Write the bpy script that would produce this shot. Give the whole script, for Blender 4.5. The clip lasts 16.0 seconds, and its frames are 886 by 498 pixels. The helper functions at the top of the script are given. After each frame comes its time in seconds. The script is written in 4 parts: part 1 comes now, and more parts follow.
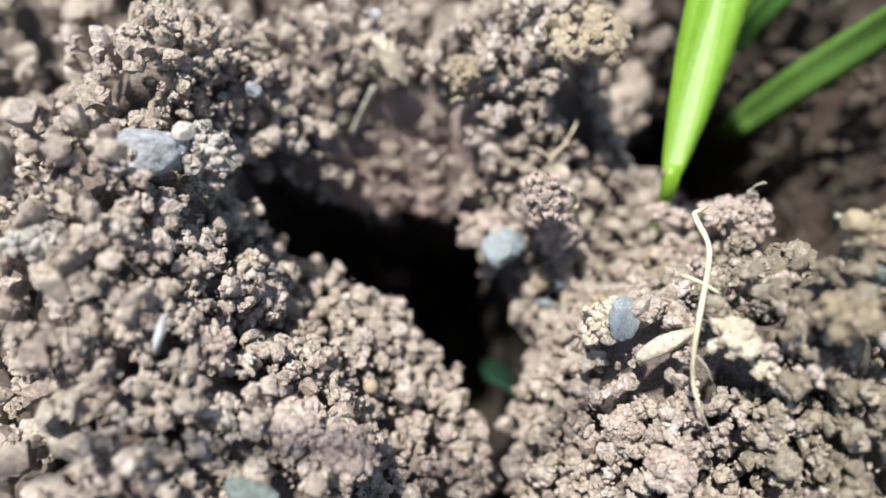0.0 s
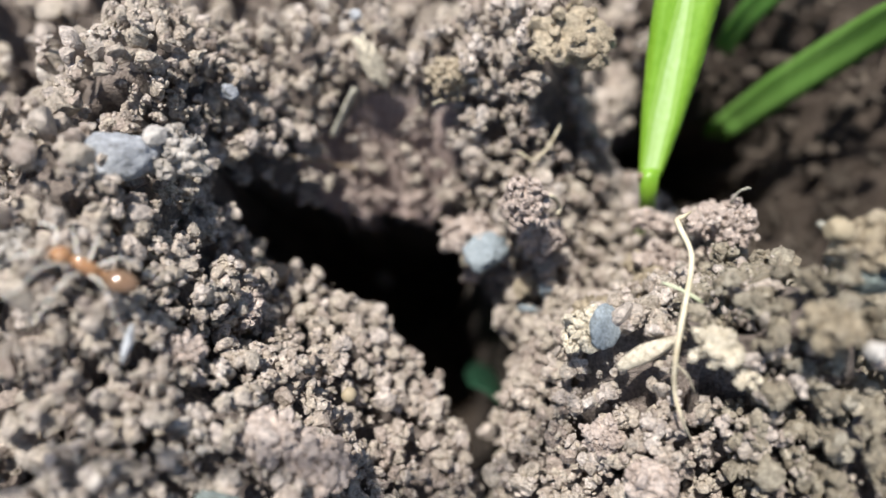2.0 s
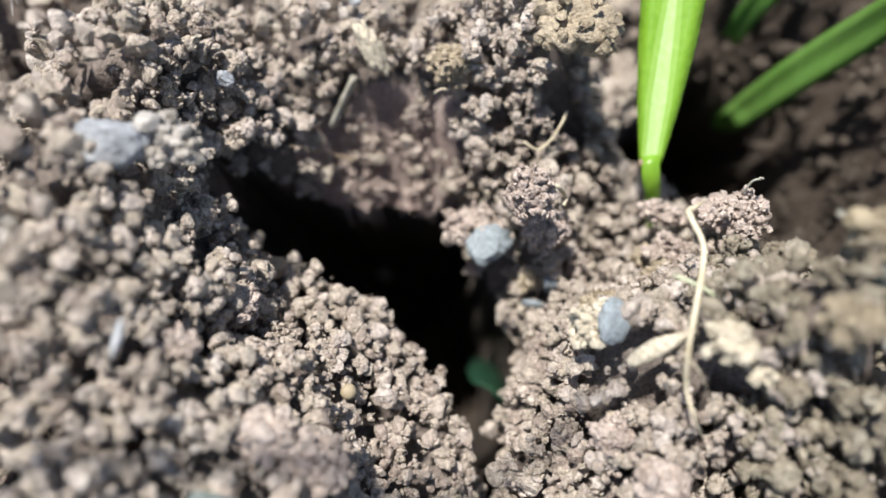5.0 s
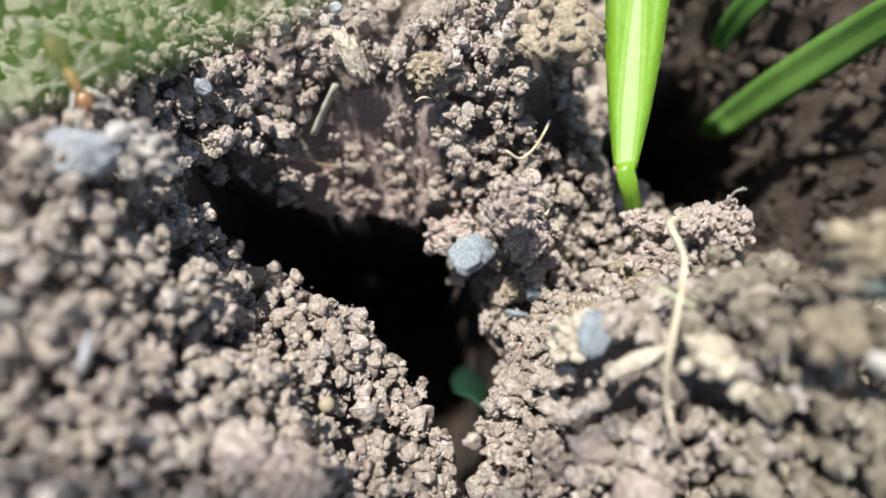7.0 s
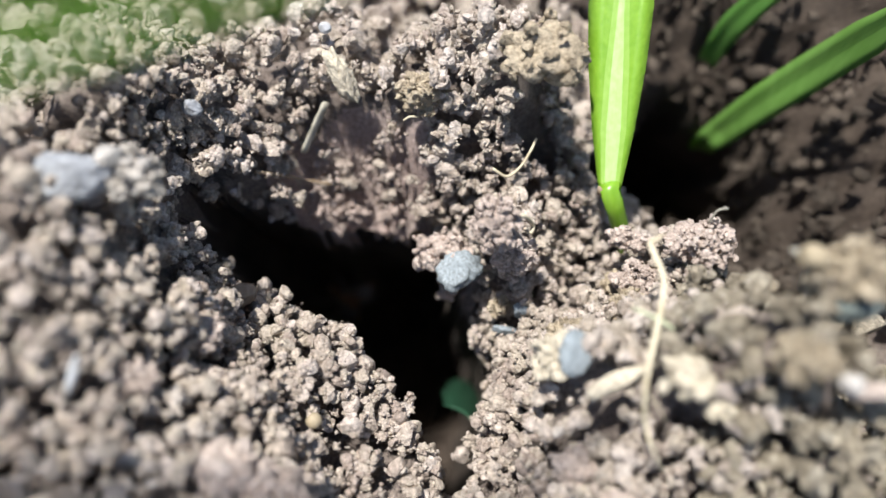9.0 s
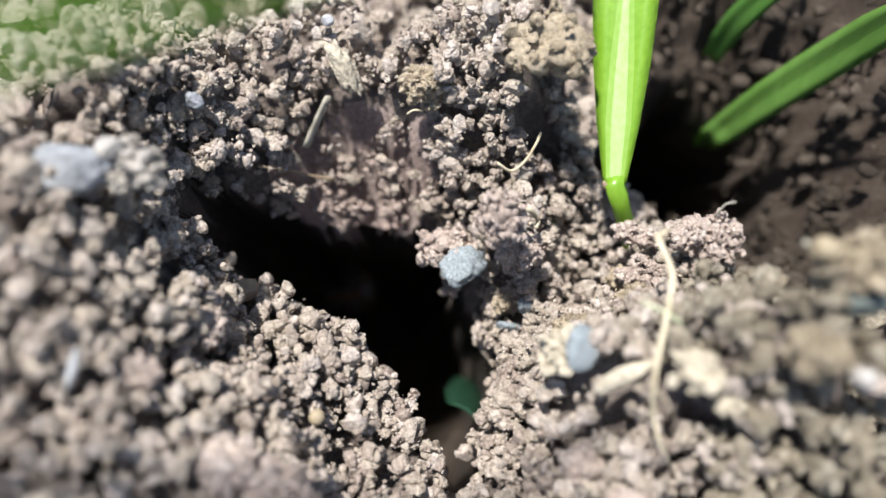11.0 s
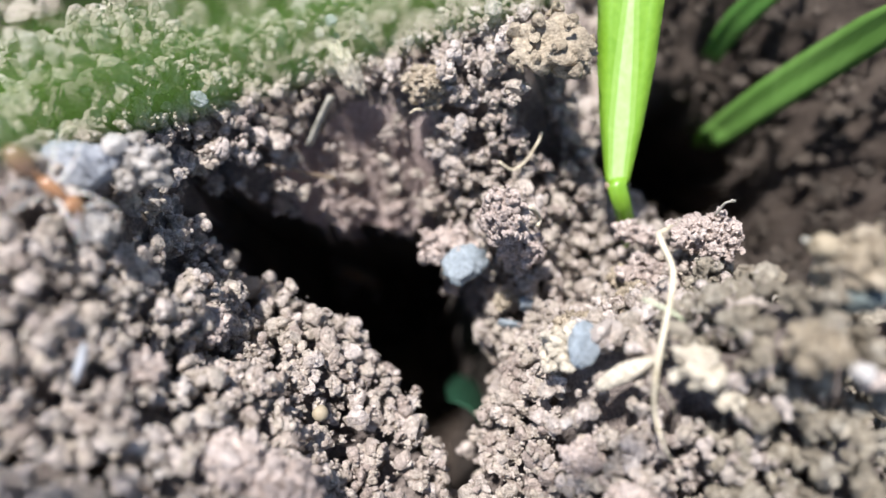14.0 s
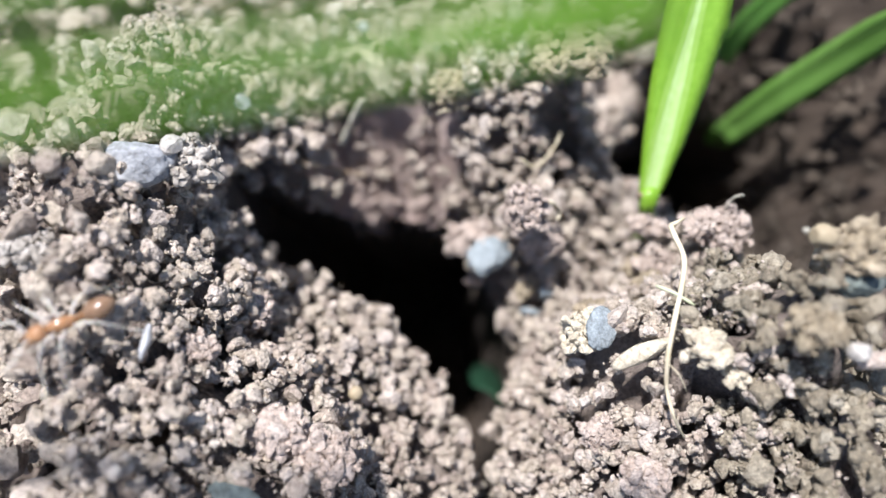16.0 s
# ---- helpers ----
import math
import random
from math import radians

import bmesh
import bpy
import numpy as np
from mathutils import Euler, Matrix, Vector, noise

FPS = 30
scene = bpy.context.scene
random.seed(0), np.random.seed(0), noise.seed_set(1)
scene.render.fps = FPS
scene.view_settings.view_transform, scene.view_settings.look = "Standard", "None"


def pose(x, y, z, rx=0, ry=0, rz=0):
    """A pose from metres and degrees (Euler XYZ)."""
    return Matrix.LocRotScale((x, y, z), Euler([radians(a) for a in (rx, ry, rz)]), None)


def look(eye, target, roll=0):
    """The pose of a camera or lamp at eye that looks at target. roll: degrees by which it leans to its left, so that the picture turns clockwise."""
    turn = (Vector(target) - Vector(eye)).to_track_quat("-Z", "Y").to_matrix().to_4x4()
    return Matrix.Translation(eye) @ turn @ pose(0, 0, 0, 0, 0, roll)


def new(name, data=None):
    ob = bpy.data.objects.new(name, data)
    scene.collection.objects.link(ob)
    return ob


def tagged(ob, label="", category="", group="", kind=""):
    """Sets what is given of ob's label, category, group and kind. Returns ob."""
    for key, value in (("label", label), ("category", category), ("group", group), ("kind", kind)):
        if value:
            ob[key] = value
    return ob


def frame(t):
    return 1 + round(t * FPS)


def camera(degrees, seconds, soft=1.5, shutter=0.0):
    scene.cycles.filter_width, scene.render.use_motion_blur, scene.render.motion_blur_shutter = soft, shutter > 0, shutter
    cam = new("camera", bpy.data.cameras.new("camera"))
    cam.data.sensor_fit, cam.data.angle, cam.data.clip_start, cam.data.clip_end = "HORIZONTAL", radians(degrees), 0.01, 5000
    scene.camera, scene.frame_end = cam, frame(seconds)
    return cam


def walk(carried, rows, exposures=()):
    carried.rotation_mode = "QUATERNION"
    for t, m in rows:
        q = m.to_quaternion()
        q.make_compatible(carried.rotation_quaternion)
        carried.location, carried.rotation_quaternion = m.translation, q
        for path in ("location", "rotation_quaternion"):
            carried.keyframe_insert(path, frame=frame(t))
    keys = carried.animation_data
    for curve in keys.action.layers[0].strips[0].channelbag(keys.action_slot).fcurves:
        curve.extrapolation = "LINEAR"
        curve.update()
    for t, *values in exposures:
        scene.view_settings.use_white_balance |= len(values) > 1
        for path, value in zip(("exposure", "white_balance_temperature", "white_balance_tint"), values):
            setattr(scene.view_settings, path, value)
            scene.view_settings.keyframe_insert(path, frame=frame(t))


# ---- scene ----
import collections

# A crater-shaped ant nest entrance in crumbly soil, seen from four to five centimetres.
# Plan numbers are in millimetres; MM turns them into metres.
MM = 0.001
cam = camera(60, 16.0, 1.5, 0.5)
cam.data.dof.use_dof = True
cam.data.dof.aperture_fstop = 18.5
PATH = [
    (0, -0.000668, -0.019899, 0.041375, 25.14, 0.227, -0.015), (0.5, -0.000164, -0.01932, 0.041298, 25.239, 0.144, 0.016), (1, 0.000178, -0.018991, 0.040567, 25.139, -0.06, -0.096),
    (1.5, 0.00023, -0.018933, 0.040611, 25.081, -0.269, -0.12), (2, 4e-05, -0.019184, 0.040883, 24.985, -0.302, -0.197), (2.5, -6.6e-05, -0.019423, 0.041469, 24.947, -0.176, -0.062),
    (3, 2.8e-05, -0.019491, 0.041841, 24.947, -0.002, -0.024), (3.5, -0, -0.019441, 0.041691, 25, 0, 0), (4, -1.9e-05, -0.019351, 0.041382, 25.084, -0.098, -0.05),
    (4.2, -7e-05, -0.019204, 0.040935, 24.66, 0.024, -0.156), (6.3, 6e-05, -0.018698, 0.038882, 24.977, -0.927, -0.163), (6.5, 0.000454, -0.018653, 0.038974, 24.913, -0.683, -0.334),
    (7, 0.000716, -0.018299, 0.039251, 25.038, -0.686, -0.271), (7.5, 0.001247, -0.017905, 0.03956, 25.332, -0.668, -0.233), (7.7, 0.001245, -0.017775, 0.039762, 25.821, -0.505, -0.353),
    (7.9, 0.001362, -0.017773, 0.039611, 25.306, -0.926, -0.395), (8, 0.001339, -0.01771, 0.039471, 25.181, -0.664, -0.257), (8.5, 0.001473, -0.017673, 0.039589, 25.303, -0.468, -0.182),
    (9, 0.00173, -0.017743, 0.040162, 25.194, -0.368, -0.132), (11.5, 0.001386, -0.017885, 0.039392, 25.314, -0.545, -0.172), (12, 0.001352, -0.017915, 0.039224, 25.168, -0.687, -0.174),
    (12.5, 0.00119, -0.018096, 0.039003, 25.227, -0.528, -0.221), (13, 0.001145, -0.018101, 0.03919, 25.211, -0.625, -0.205), (13.5, 0.001379, -0.018405, 0.04005, 25.305, -0.601, -0.136),
    (14, 0.001144, -0.018251, 0.039788, 25.459, -0.671, -0.173), (14.5, 0.001111, -0.018587, 0.040221, 25.324, -0.496, -0.126), (15, 0.0008, -0.019112, 0.041285, 25.242, -0.166, 0.059),
    (15.5, 0.000535, -0.019855, 0.042148, 25.363, 0.277, 0.226), (16, 0.000443, -0.019914, 0.042386, 25.33, 0.35, 0.269),
]
walk(cam, [(t, pose(x, y, z, rx, ry, rz)) for t, x, y, z, rx, ry, rz in PATH], [(0, 0.73, 6300, 10), (1, 0.56, 6300, 10), (4, 0.66, 6300, 10), (6.5, 0.66, 6290, 9), (9, 0.76, 6260, 10), (12.5, 0.74, 6180, 11), (14.5, 0.88, 5980, 14), (15.5, 0.96, 6000, 14), (16, 0.87, 6030, 13)])

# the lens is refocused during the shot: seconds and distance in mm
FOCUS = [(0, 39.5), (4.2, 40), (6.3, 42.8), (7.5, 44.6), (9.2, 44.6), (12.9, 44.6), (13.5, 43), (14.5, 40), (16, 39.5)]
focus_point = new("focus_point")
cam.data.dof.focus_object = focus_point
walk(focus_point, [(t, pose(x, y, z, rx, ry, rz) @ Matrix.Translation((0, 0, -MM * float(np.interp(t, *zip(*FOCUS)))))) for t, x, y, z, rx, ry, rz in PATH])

# ---- world and sun ----
SUN_ELEVATION, SUN_AZIMUTH = radians(76), radians(60)
world = bpy.data.worlds.new("world")
scene.world = world
world.use_nodes = True
sky = world.node_tree.nodes.new("ShaderNodeTexSky")
sky.sky_type = "NISHITA"
sky.sun_disc = False
sky.sun_elevation, sky.sun_rotation = SUN_ELEVATION, -SUN_AZIMUTH
background = world.node_tree.nodes["Background"]
background.inputs["Strength"].default_value = 0.085
world.node_tree.links.new(sky.outputs["Color"], background.inputs["Color"])
sun = new("sun", bpy.data.lights.new("sun", "SUN"))
sun.data.energy, sun.data.angle, sun.data.color = 5.0, radians(3), (1.0, 0.955, 0.9)
toward = Vector((-math.sin(SUN_AZIMUTH) * math.cos(SUN_ELEVATION), math.cos(SUN_AZIMUTH) * math.cos(SUN_ELEVATION), math.sin(SUN_ELEVATION)))
sun.matrix_world = look(toward, (0, 0, 0))

# ---- materials ----


def material(name, build):
    m = bpy.data.materials.new(name)
    m.use_nodes = True
    nodes, links = m.node_tree.nodes, m.node_tree.links
    shader = nodes["Principled BSDF"]

    def node(kind, **values):
        n = nodes.new(kind)
        for key, value in values.items():
            n.inputs[key.replace("_", " ")].default_value = value
        return n

    build(node, links, shader, nodes)
    return m


def ramp(node, stops):
    r = node("ShaderNodeValToRGB")
    e = r.color_ramp.elements
    while len(e) < len(stops):
        e.new(0.5)
    for k, (at, colour) in enumerate(stops):
        e[k].position, e[k].color = at, (*colour, 1)
    return r


def soil(name, stops, source, fine=900.0, bump=1.0, rough=0.9):
    """Crumbly soil: a tint for each crumb, mottled by grit and stains, with fine relief."""
    def build(node, links, shader, nodes):
        place = node("ShaderNodeTexCoord")
        where = node("ShaderNodeNewGeometry")
        wide = node("ShaderNodeTexNoise", Scale=150.0, Detail=3.0, Roughness=0.6)
        grit = node("ShaderNodeTexNoise", Scale=fine * 4, Detail=4.0, Roughness=0.7)
        for t in (wide, grit):
            links.new(where.outputs["Position"], t.inputs["Vector"])
        if source == "island":
            pick = where.outputs["Random Per Island"]
        elif source == "object":
            pick = node("ShaderNodeObjectInfo").outputs["Random"]
        else:
            pick = wide.outputs["Fac"]
        tint = ramp(node, stops)
        blend = node("ShaderNodeMath")
        blend.operation = "MULTIPLY_ADD"
        shift = node("ShaderNodeMath")
        shift.operation = "MULTIPLY_ADD"
        links.new(wide.outputs["Fac"], shift.inputs[0])
        shift.inputs[1].default_value, shift.inputs[2].default_value = 0.8, -0.13
        links.new(pick, blend.inputs[0])
        blend.inputs[1].default_value = 0.5
        links.new(shift.outputs[0], blend.inputs[2])
        links.new(blend.outputs[0], tint.inputs["Fac"])
        speck = ramp(node, [(0.32, (0.58, 0.55, 0.52)), (0.5, (0.97, 0.97, 0.97)), (0.68, (1.4, 1.38, 1.34))])
        links.new(grit.outputs["Fac"], speck.inputs["Fac"])
        mix = node("ShaderNodeMix")
        mix.data_type, mix.blend_type = "RGBA", "MULTIPLY"
        mix.inputs[0].default_value = 1.0
        links.new(tint.outputs["Color"], mix.inputs[6])
        links.new(speck.outputs["Color"], mix.inputs[7])
        links.new(mix.outputs[2], shader.inputs["Base Color"])
        shader.inputs["Roughness"].default_value = rough
        shader.inputs["Specular IOR Level"].default_value = 0.3
        relief = node("ShaderNodeTexNoise", Scale=fine * 8, Detail=5.0, Roughness=0.7)
        links.new(where.outputs["Position"], relief.inputs["Vector"])
        beads = node("ShaderNodeTexVoronoi", Scale=fine * 9)
        links.new(where.outputs["Position"], beads.inputs["Vector"])
        both = node("ShaderNodeMath")
        both.operation = "SUBTRACT"
        links.new(relief.outputs["Fac"], both.inputs[0])
        faint = node("ShaderNodeMath")
        faint.operation = "MULTIPLY"
        faint.inputs[1].default_value = 0.4
        links.new(beads.outputs["Distance"], faint.inputs[0])
        links.new(faint.outputs[0], both.inputs[1])
        b = node("ShaderNodeBump", Strength=bump * 0.9, Distance=0.00026)
        links.new(both.outputs[0], b.inputs["Height"])
        links.new(b.outputs["Normal"], shader.inputs["Normal"])
    return material(name, build)


BROWN = [(0.05, (0.26, 0.208, 0.17)), (0.28, (0.41, 0.335, 0.28)), (0.5, (0.5, 0.432, 0.345)), (0.72, (0.58, 0.497, 0.43)), (0.95, (0.69, 0.63, 0.55))]
TAN = [(0.05, (0.15, 0.125, 0.085)), (0.3, (0.25, 0.21, 0.15)), (0.55, (0.33, 0.286, 0.212)), (0.9, (0.46, 0.41, 0.32))]
# same soil as the crumbs, but darker: shade of the gaps in its colour
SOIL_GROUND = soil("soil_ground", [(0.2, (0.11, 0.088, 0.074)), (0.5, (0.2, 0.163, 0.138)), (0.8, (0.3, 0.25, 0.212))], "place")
SOIL_CRUMBS = soil("soil_crumbs", BROWN, "island")
TAN_CRUMBS = soil("tan_crumbs", TAN, "island")
SOIL_PIECES = soil("soil_pieces", BROWN, "object")
PINK_GROUND = soil("pink_ground", [(0.2, (0.28, 0.21, 0.187)), (0.5, (0.42, 0.33, 0.293)), (0.8, (0.52, 0.425, 0.38))], "place")
PINK_CRUMBS = soil("pink_crumbs", [(0.1, (0.3, 0.23, 0.195)), (0.5, (0.45, 0.36, 0.31)), (0.9, (0.58, 0.485, 0.42))], "island")
# darker soils: shade of the low ground and the crack painted in
SHADE_GROUND = soil("shade_ground", [(0.2, (0.04, 0.03, 0.022)), (0.5, (0.07, 0.053, 0.04)), (0.8, (0.11, 0.086, 0.066))], "place")
SOIL_SHADE = soil("shade_soil", [(0.1, (0.04, 0.031, 0.022)), (0.5, (0.08, 0.063, 0.047)), (0.9, (0.15, 0.12, 0.092))], "island")
TAN_SOIL = soil("tan_soil", [(0.1, (0.3, 0.243, 0.163)), (0.5, (0.41, 0.338, 0.235)), (0.9, (0.52, 0.437, 0.315))], "object")
PINK_SOIL = soil("pink_soil", [(0.1, (0.41, 0.33, 0.277)), (0.5, (0.55, 0.452, 0.385)), (0.9, (0.66, 0.56, 0.485))], "object")
PALE_SOIL = soil("pale_soil", [(0.1, (0.28, 0.25, 0.21)), (0.5, (0.39, 0.355, 0.31)), (0.9, (0.5, 0.47, 0.43))], "object", bump=0.5)
YELLOW_SOIL = soil("yellowish_soil", [(0.1, (0.42, 0.365, 0.27)), (0.5, (0.52, 0.46, 0.35)), (0.9, (0.61, 0.545, 0.42))], "object", bump=0.6)
BLUISH_STONE = soil("bluish_stone", [(0.2, (0.24, 0.25, 0.26)), (0.5, (0.34, 0.35, 0.365)), (0.9, (0.46, 0.475, 0.5))], "place", fine=700, bump=0.5, rough=0.6)
GREY_STONE = soil("grey_stone", [(0.2, (0.15, 0.178, 0.19)), (0.5, (0.23, 0.262, 0.275)), (0.9, (0.34, 0.375, 0.385))], "place", fine=1400, bump=0.35, rough=0.7)
GREEN_STONE = soil("greenish_stone", [(0.2, (0.09, 0.11, 0.1)), (0.5, (0.15, 0.175, 0.16)), (0.9, (0.22, 0.25, 0.23))], "place", fine=700, bump=0.5, rough=0.7)
PALE_STONE = soil("pale_stone", [(0.2, (0.3, 0.27, 0.23)), (0.5, (0.42, 0.39, 0.35)), (0.9, (0.54, 0.52, 0.49))], "place", fine=700, bump=0.25, rough=0.55)


def leaf(name, dark, light, glow=0.5, rough=0.5, gloss=0.25):
    """Grass: veins along the blade, light shining through."""
    def build(node, links, shader, nodes):
        place = node("ShaderNodeTexCoord")
        stretch = node("ShaderNodeMapping")
        stretch.inputs["Scale"].default_value = (2600.0, 2600.0, 120.0)
        links.new(place.outputs["Object"], stretch.inputs["Vector"])
        vein = node("ShaderNodeTexNoise", Scale=1.0, Detail=3.0)
        links.new(stretch.outputs[0], vein.inputs["Vector"])
        blot = node("ShaderNodeTexNoise", Scale=220.0, Detail=3.0)
        links.new(place.outputs["Object"], blot.inputs["Vector"])
        both = node("ShaderNodeMath")
        both.operation = "MULTIPLY_ADD"
        links.new(vein.outputs["Fac"], both.inputs[0])
        both.inputs[1].default_value = 0.5
        half = node("ShaderNodeMath")
        half.operation = "MULTIPLY"
        half.inputs[1].default_value = 0.5
        links.new(blot.outputs["Fac"], half.inputs[0])
        links.new(half.outputs[0], both.inputs[2])
        tint = ramp(node, [(0.3, dark), (0.7, light)])
        links.new(both.outputs[0], tint.inputs["Fac"])
        links.new(tint.outputs["Color"], shader.inputs["Base Color"])
        shader.inputs["Roughness"].default_value = rough
        shader.inputs["Specular IOR Level"].default_value = gloss
        through_leaf = node("ShaderNodeBsdfTranslucent")
        links.new(tint.outputs["Color"], through_leaf.inputs["Color"])
        mix = node("ShaderNodeMixShader")
        mix.inputs[0].default_value = glow
        links.new(shader.outputs[0], mix.inputs[1])
        links.new(through_leaf.outputs[0], mix.inputs[2])
        links.new(mix.outputs[0], nodes["Material Output"].inputs["Surface"])
        b = node("ShaderNodeBump", Strength=0.25, Distance=0.0001)
        links.new(vein.outputs["Fac"], b.inputs["Height"])
        links.new(b.outputs["Normal"], shader.inputs["Normal"])
    return material(name, build)


GRASS = leaf("fresh_grass", (0.2, 0.41, 0.02), (0.31, 0.54, 0.05), 0.35, 0.34, 0.8)
GRASS_BAND = leaf("light_grass_band", (0.29, 0.5, 0.07), (0.4, 0.61, 0.13), 0.32, 0.38, 0.7)
GRASS_RIB = leaf("pale_grass_rib", (0.4, 0.59, 0.16), (0.53, 0.7, 0.32), 0.25, 0.4, 0.6)
GRASS_SOFT = leaf("soft_grass", (0.11, 0.24, 0.04), (0.19, 0.35, 0.08), 0.35)
GRASS_DEEP = leaf("shaded_grass", (0.09, 0.24, 0.04), (0.17, 0.35, 0.08), 0.35)
# green of the blade in the crack, darkened to carry the crack's shade
GRASS_TEAL_SHADE = leaf("teal_shade_grass", (0.02, 0.065, 0.035), (0.035, 0.1, 0.055), 0.3)
GRASS_MID = leaf("mid_grass", (0.08, 0.18, 0.012), (0.13, 0.26, 0.025), 0.3)


def plain(name, dark, light, rough, scale=1200.0, bump=0.2, gloss=0.4, glow=0.0):
    def build(node, links, shader, nodes):
        place = node("ShaderNodeTexCoord")
        grain = node("ShaderNodeTexNoise", Scale=scale, Detail=4.0, Roughness=0.6)
        links.new(place.outputs["Object"], grain.inputs["Vector"])
        tint = ramp(node, [(0.3, dark), (0.7, light)])
        links.new(grain.outputs["Fac"], tint.inputs["Fac"])
        links.new(tint.outputs["Color"], shader.inputs["Base Color"])
        shader.inputs["Roughness"].default_value = rough
        shader.inputs["Specular IOR Level"].default_value = gloss
        shader.inputs["Subsurface Weight"].default_value = glow
        shader.inputs["Subsurface Radius"].default_value = (0.0006, 0.0004, 0.0002)
        b = node("ShaderNodeBump", Strength=bump, Distance=0.0001)
        links.new(grain.outputs["Fac"], b.inputs["Height"])
        links.new(b.outputs["Normal"], shader.inputs["Normal"])
    return material(name, build)


ROOT = plain("dry_root", (0.46, 0.385, 0.25), (0.66, 0.59, 0.43), 0.65)
STRAW = plain("grey_straw", (0.3, 0.28, 0.22), (0.5, 0.47, 0.38), 0.7)
STRAW_GREEN = plain("pale_green_straw", (0.4, 0.43, 0.27), (0.5, 0.52, 0.35), 0.7)
QUARTZ = plain("white_sliver", (0.36, 0.36, 0.35), (0.52, 0.52, 0.52), 0.3, gloss=0.5)
SEED = plain("pale_seed", (0.28, 0.225, 0.14), (0.38, 0.315, 0.21), 0.7)
BROWN_GRAIN = plain("brown_grain", (0.2, 0.145, 0.09), (0.3, 0.225, 0.15), 0.7)
ANT_ORANGE = plain("amber_shell", (0.24, 0.115, 0.048), (0.37, 0.2, 0.095), 0.12, 2500.0, 0.1, 0.7, 0.2)
ANT_DARK = plain("brown_shell", (0.14, 0.08, 0.04), (0.24, 0.145, 0.085), 0.1, 2500.0, 0.1, 0.8)
# legs and feelers: sky glints put into the colour as extra paleness
ANT_LEG = plain("pale_glint_leg", (0.58, 0.53, 0.45), (0.74, 0.69, 0.62), 0.12, 2500.0, 0.1, 0.9, 0.2)
EYE = plain("black_eye", (0.02, 0.02, 0.02), (0.03, 0.03, 0.03), 0.1)

# ---- relief of the ground ----
MOUNDS = [  # x, y, height, reach in x, reach in y
    (-16, -8, 15.5, 9, 8), (-7, -14, 5.5, 4.6, 5), (-19, 0, 12, 7, 6), (-17, 9, 15, 7.5, 6.5),
    (-5, 15, 8.6, 8, 4.8), (-11.2, 0.3, -7, 2.6, 2.2), (-4.6, -4.6, 1.4, 2.4, 2.4), (4.5, 11.5, 8.5, 6.5, 6), (5.6, 3.6, 5.5, 2.4, 2.2), (15, -6, 12.5, 6.2, 5.6), (9, -6, 4, 3, 2.8),
    (20, -9, 6.5, 5, 4.2), (18.8, -5.4, 4, 2.6, 2.4), (16.6, 0.8, 7.0, 2.5, 2.2), (12.8, 3.2, 3, 2.6, 2.4), (9, -13, 7, 5, 5), (21, -17, 12, 8, 7), (-17, -19, 12, 9, 6), (27, 15, -16, 9, 10), (6, 13, 4.5, 4, 3), (6, 9.3, 2.2, 3, 1.7), (1.9, 8.7, 2.4, 2.2, 1.8),
]
CRACK = [(-12.4, 3.8, 2.0), (-9.4, 3.1, 2.6), (-5.3, 2.2, 3.3), (-1.3, 0.2, 4.1), (1.7, -4.3, 3.4), (2.0, -7.2, 2.3), (2.5, -9.6, 1.6), (2.7, -11.6, 1.2), (2.6, -18, 1.1)]
THROAT = [(-9.5, 4.0, 2.3), (-6.5, 3.6, 2.7), (-3.0, 3.4, 3.1), (0.3, 3.5, 2.9)]
FLANK = [(3.0, -1.2, 1.7), (3.5, -4.0, 2.0), (3.0, -7.2, 1.6)]
ALCOVE = [(-7.4, 8.4, 1.9), (-3.6, 8.6, 2.7), (-0.6, 7.6, 1.9)]
PITS = [  # x, y, reach, depth
    (13.6, 2.7, 1.2, 7), (5.2, 0.5, 0.9, 8), (6.9, 8.8, 0.8, 4), (8.2, 9.6, 1.3, 8), (9.4, 8.4, 1.2, 7), (3.6, 7.6, 0.7, 3), (-10.6, -6.3, 1, 4.5), (-15, -9.6, 1.2, 3.5),
    (-12.6, -3.4, 0.9, 3), (-16.7, -2.6, 1.3, 4), (-14.7, -3.9, 1, 4), (-13.7, -3, 0.9, 4), (-12.8, -2.2, 1.1, 4), (-13.7, -0.3, 1, 3), (-17.3, 4.5, 1.6, 4), (-26.9, 13.5, 1.6, 4),
    (-15.9, -5.6, 0.8, 3), (3.2, 6.1, 1, 4.5), (1.4, 6.7, 0.8, 4), (5.1, 5.2, 0.9, 4), (28.1, -0.3, 0.9, 4), (14.8, -6.7, 1, 6), (18, -5, 1.1, 6), (14.2, -10.4, 1.1, 6),
    (17, -11.2, 1.2, 7), (19.6, -10.4, 1, 6), (12, -10.4, 0.9, 6), (16, -8.9, 0.9, 6), (18.6, -7.6, 0.9, 6), (15.4, -13.2, 1.2, 7), (12.9, -13.2, 1.1, 6), (18, -13.2, 1.2, 7),
    (10.1, -12.2, 0.8, 5), (20.6, -5.6, 1, 6), (-13.4, -6, 0.9, 5), (-17.5, -8.2, 1.2, 6), (-14.2, -12, 0.9, 5), (-11.2, -11.6, 0.7, 4), (-18.6, -4.2, 1.1, 6), (-16.4, 1.6, 1, 6),
    (-19.6, 3, 1.2, 6),
]
HOLLOW = [(12.7, 11.3, 1.7), (15.8, 12.6, 3.0), (19.5, 14.0, 4.8), (21.6, 17.0, 3.8), (24.5, 14.0, 3.8)]

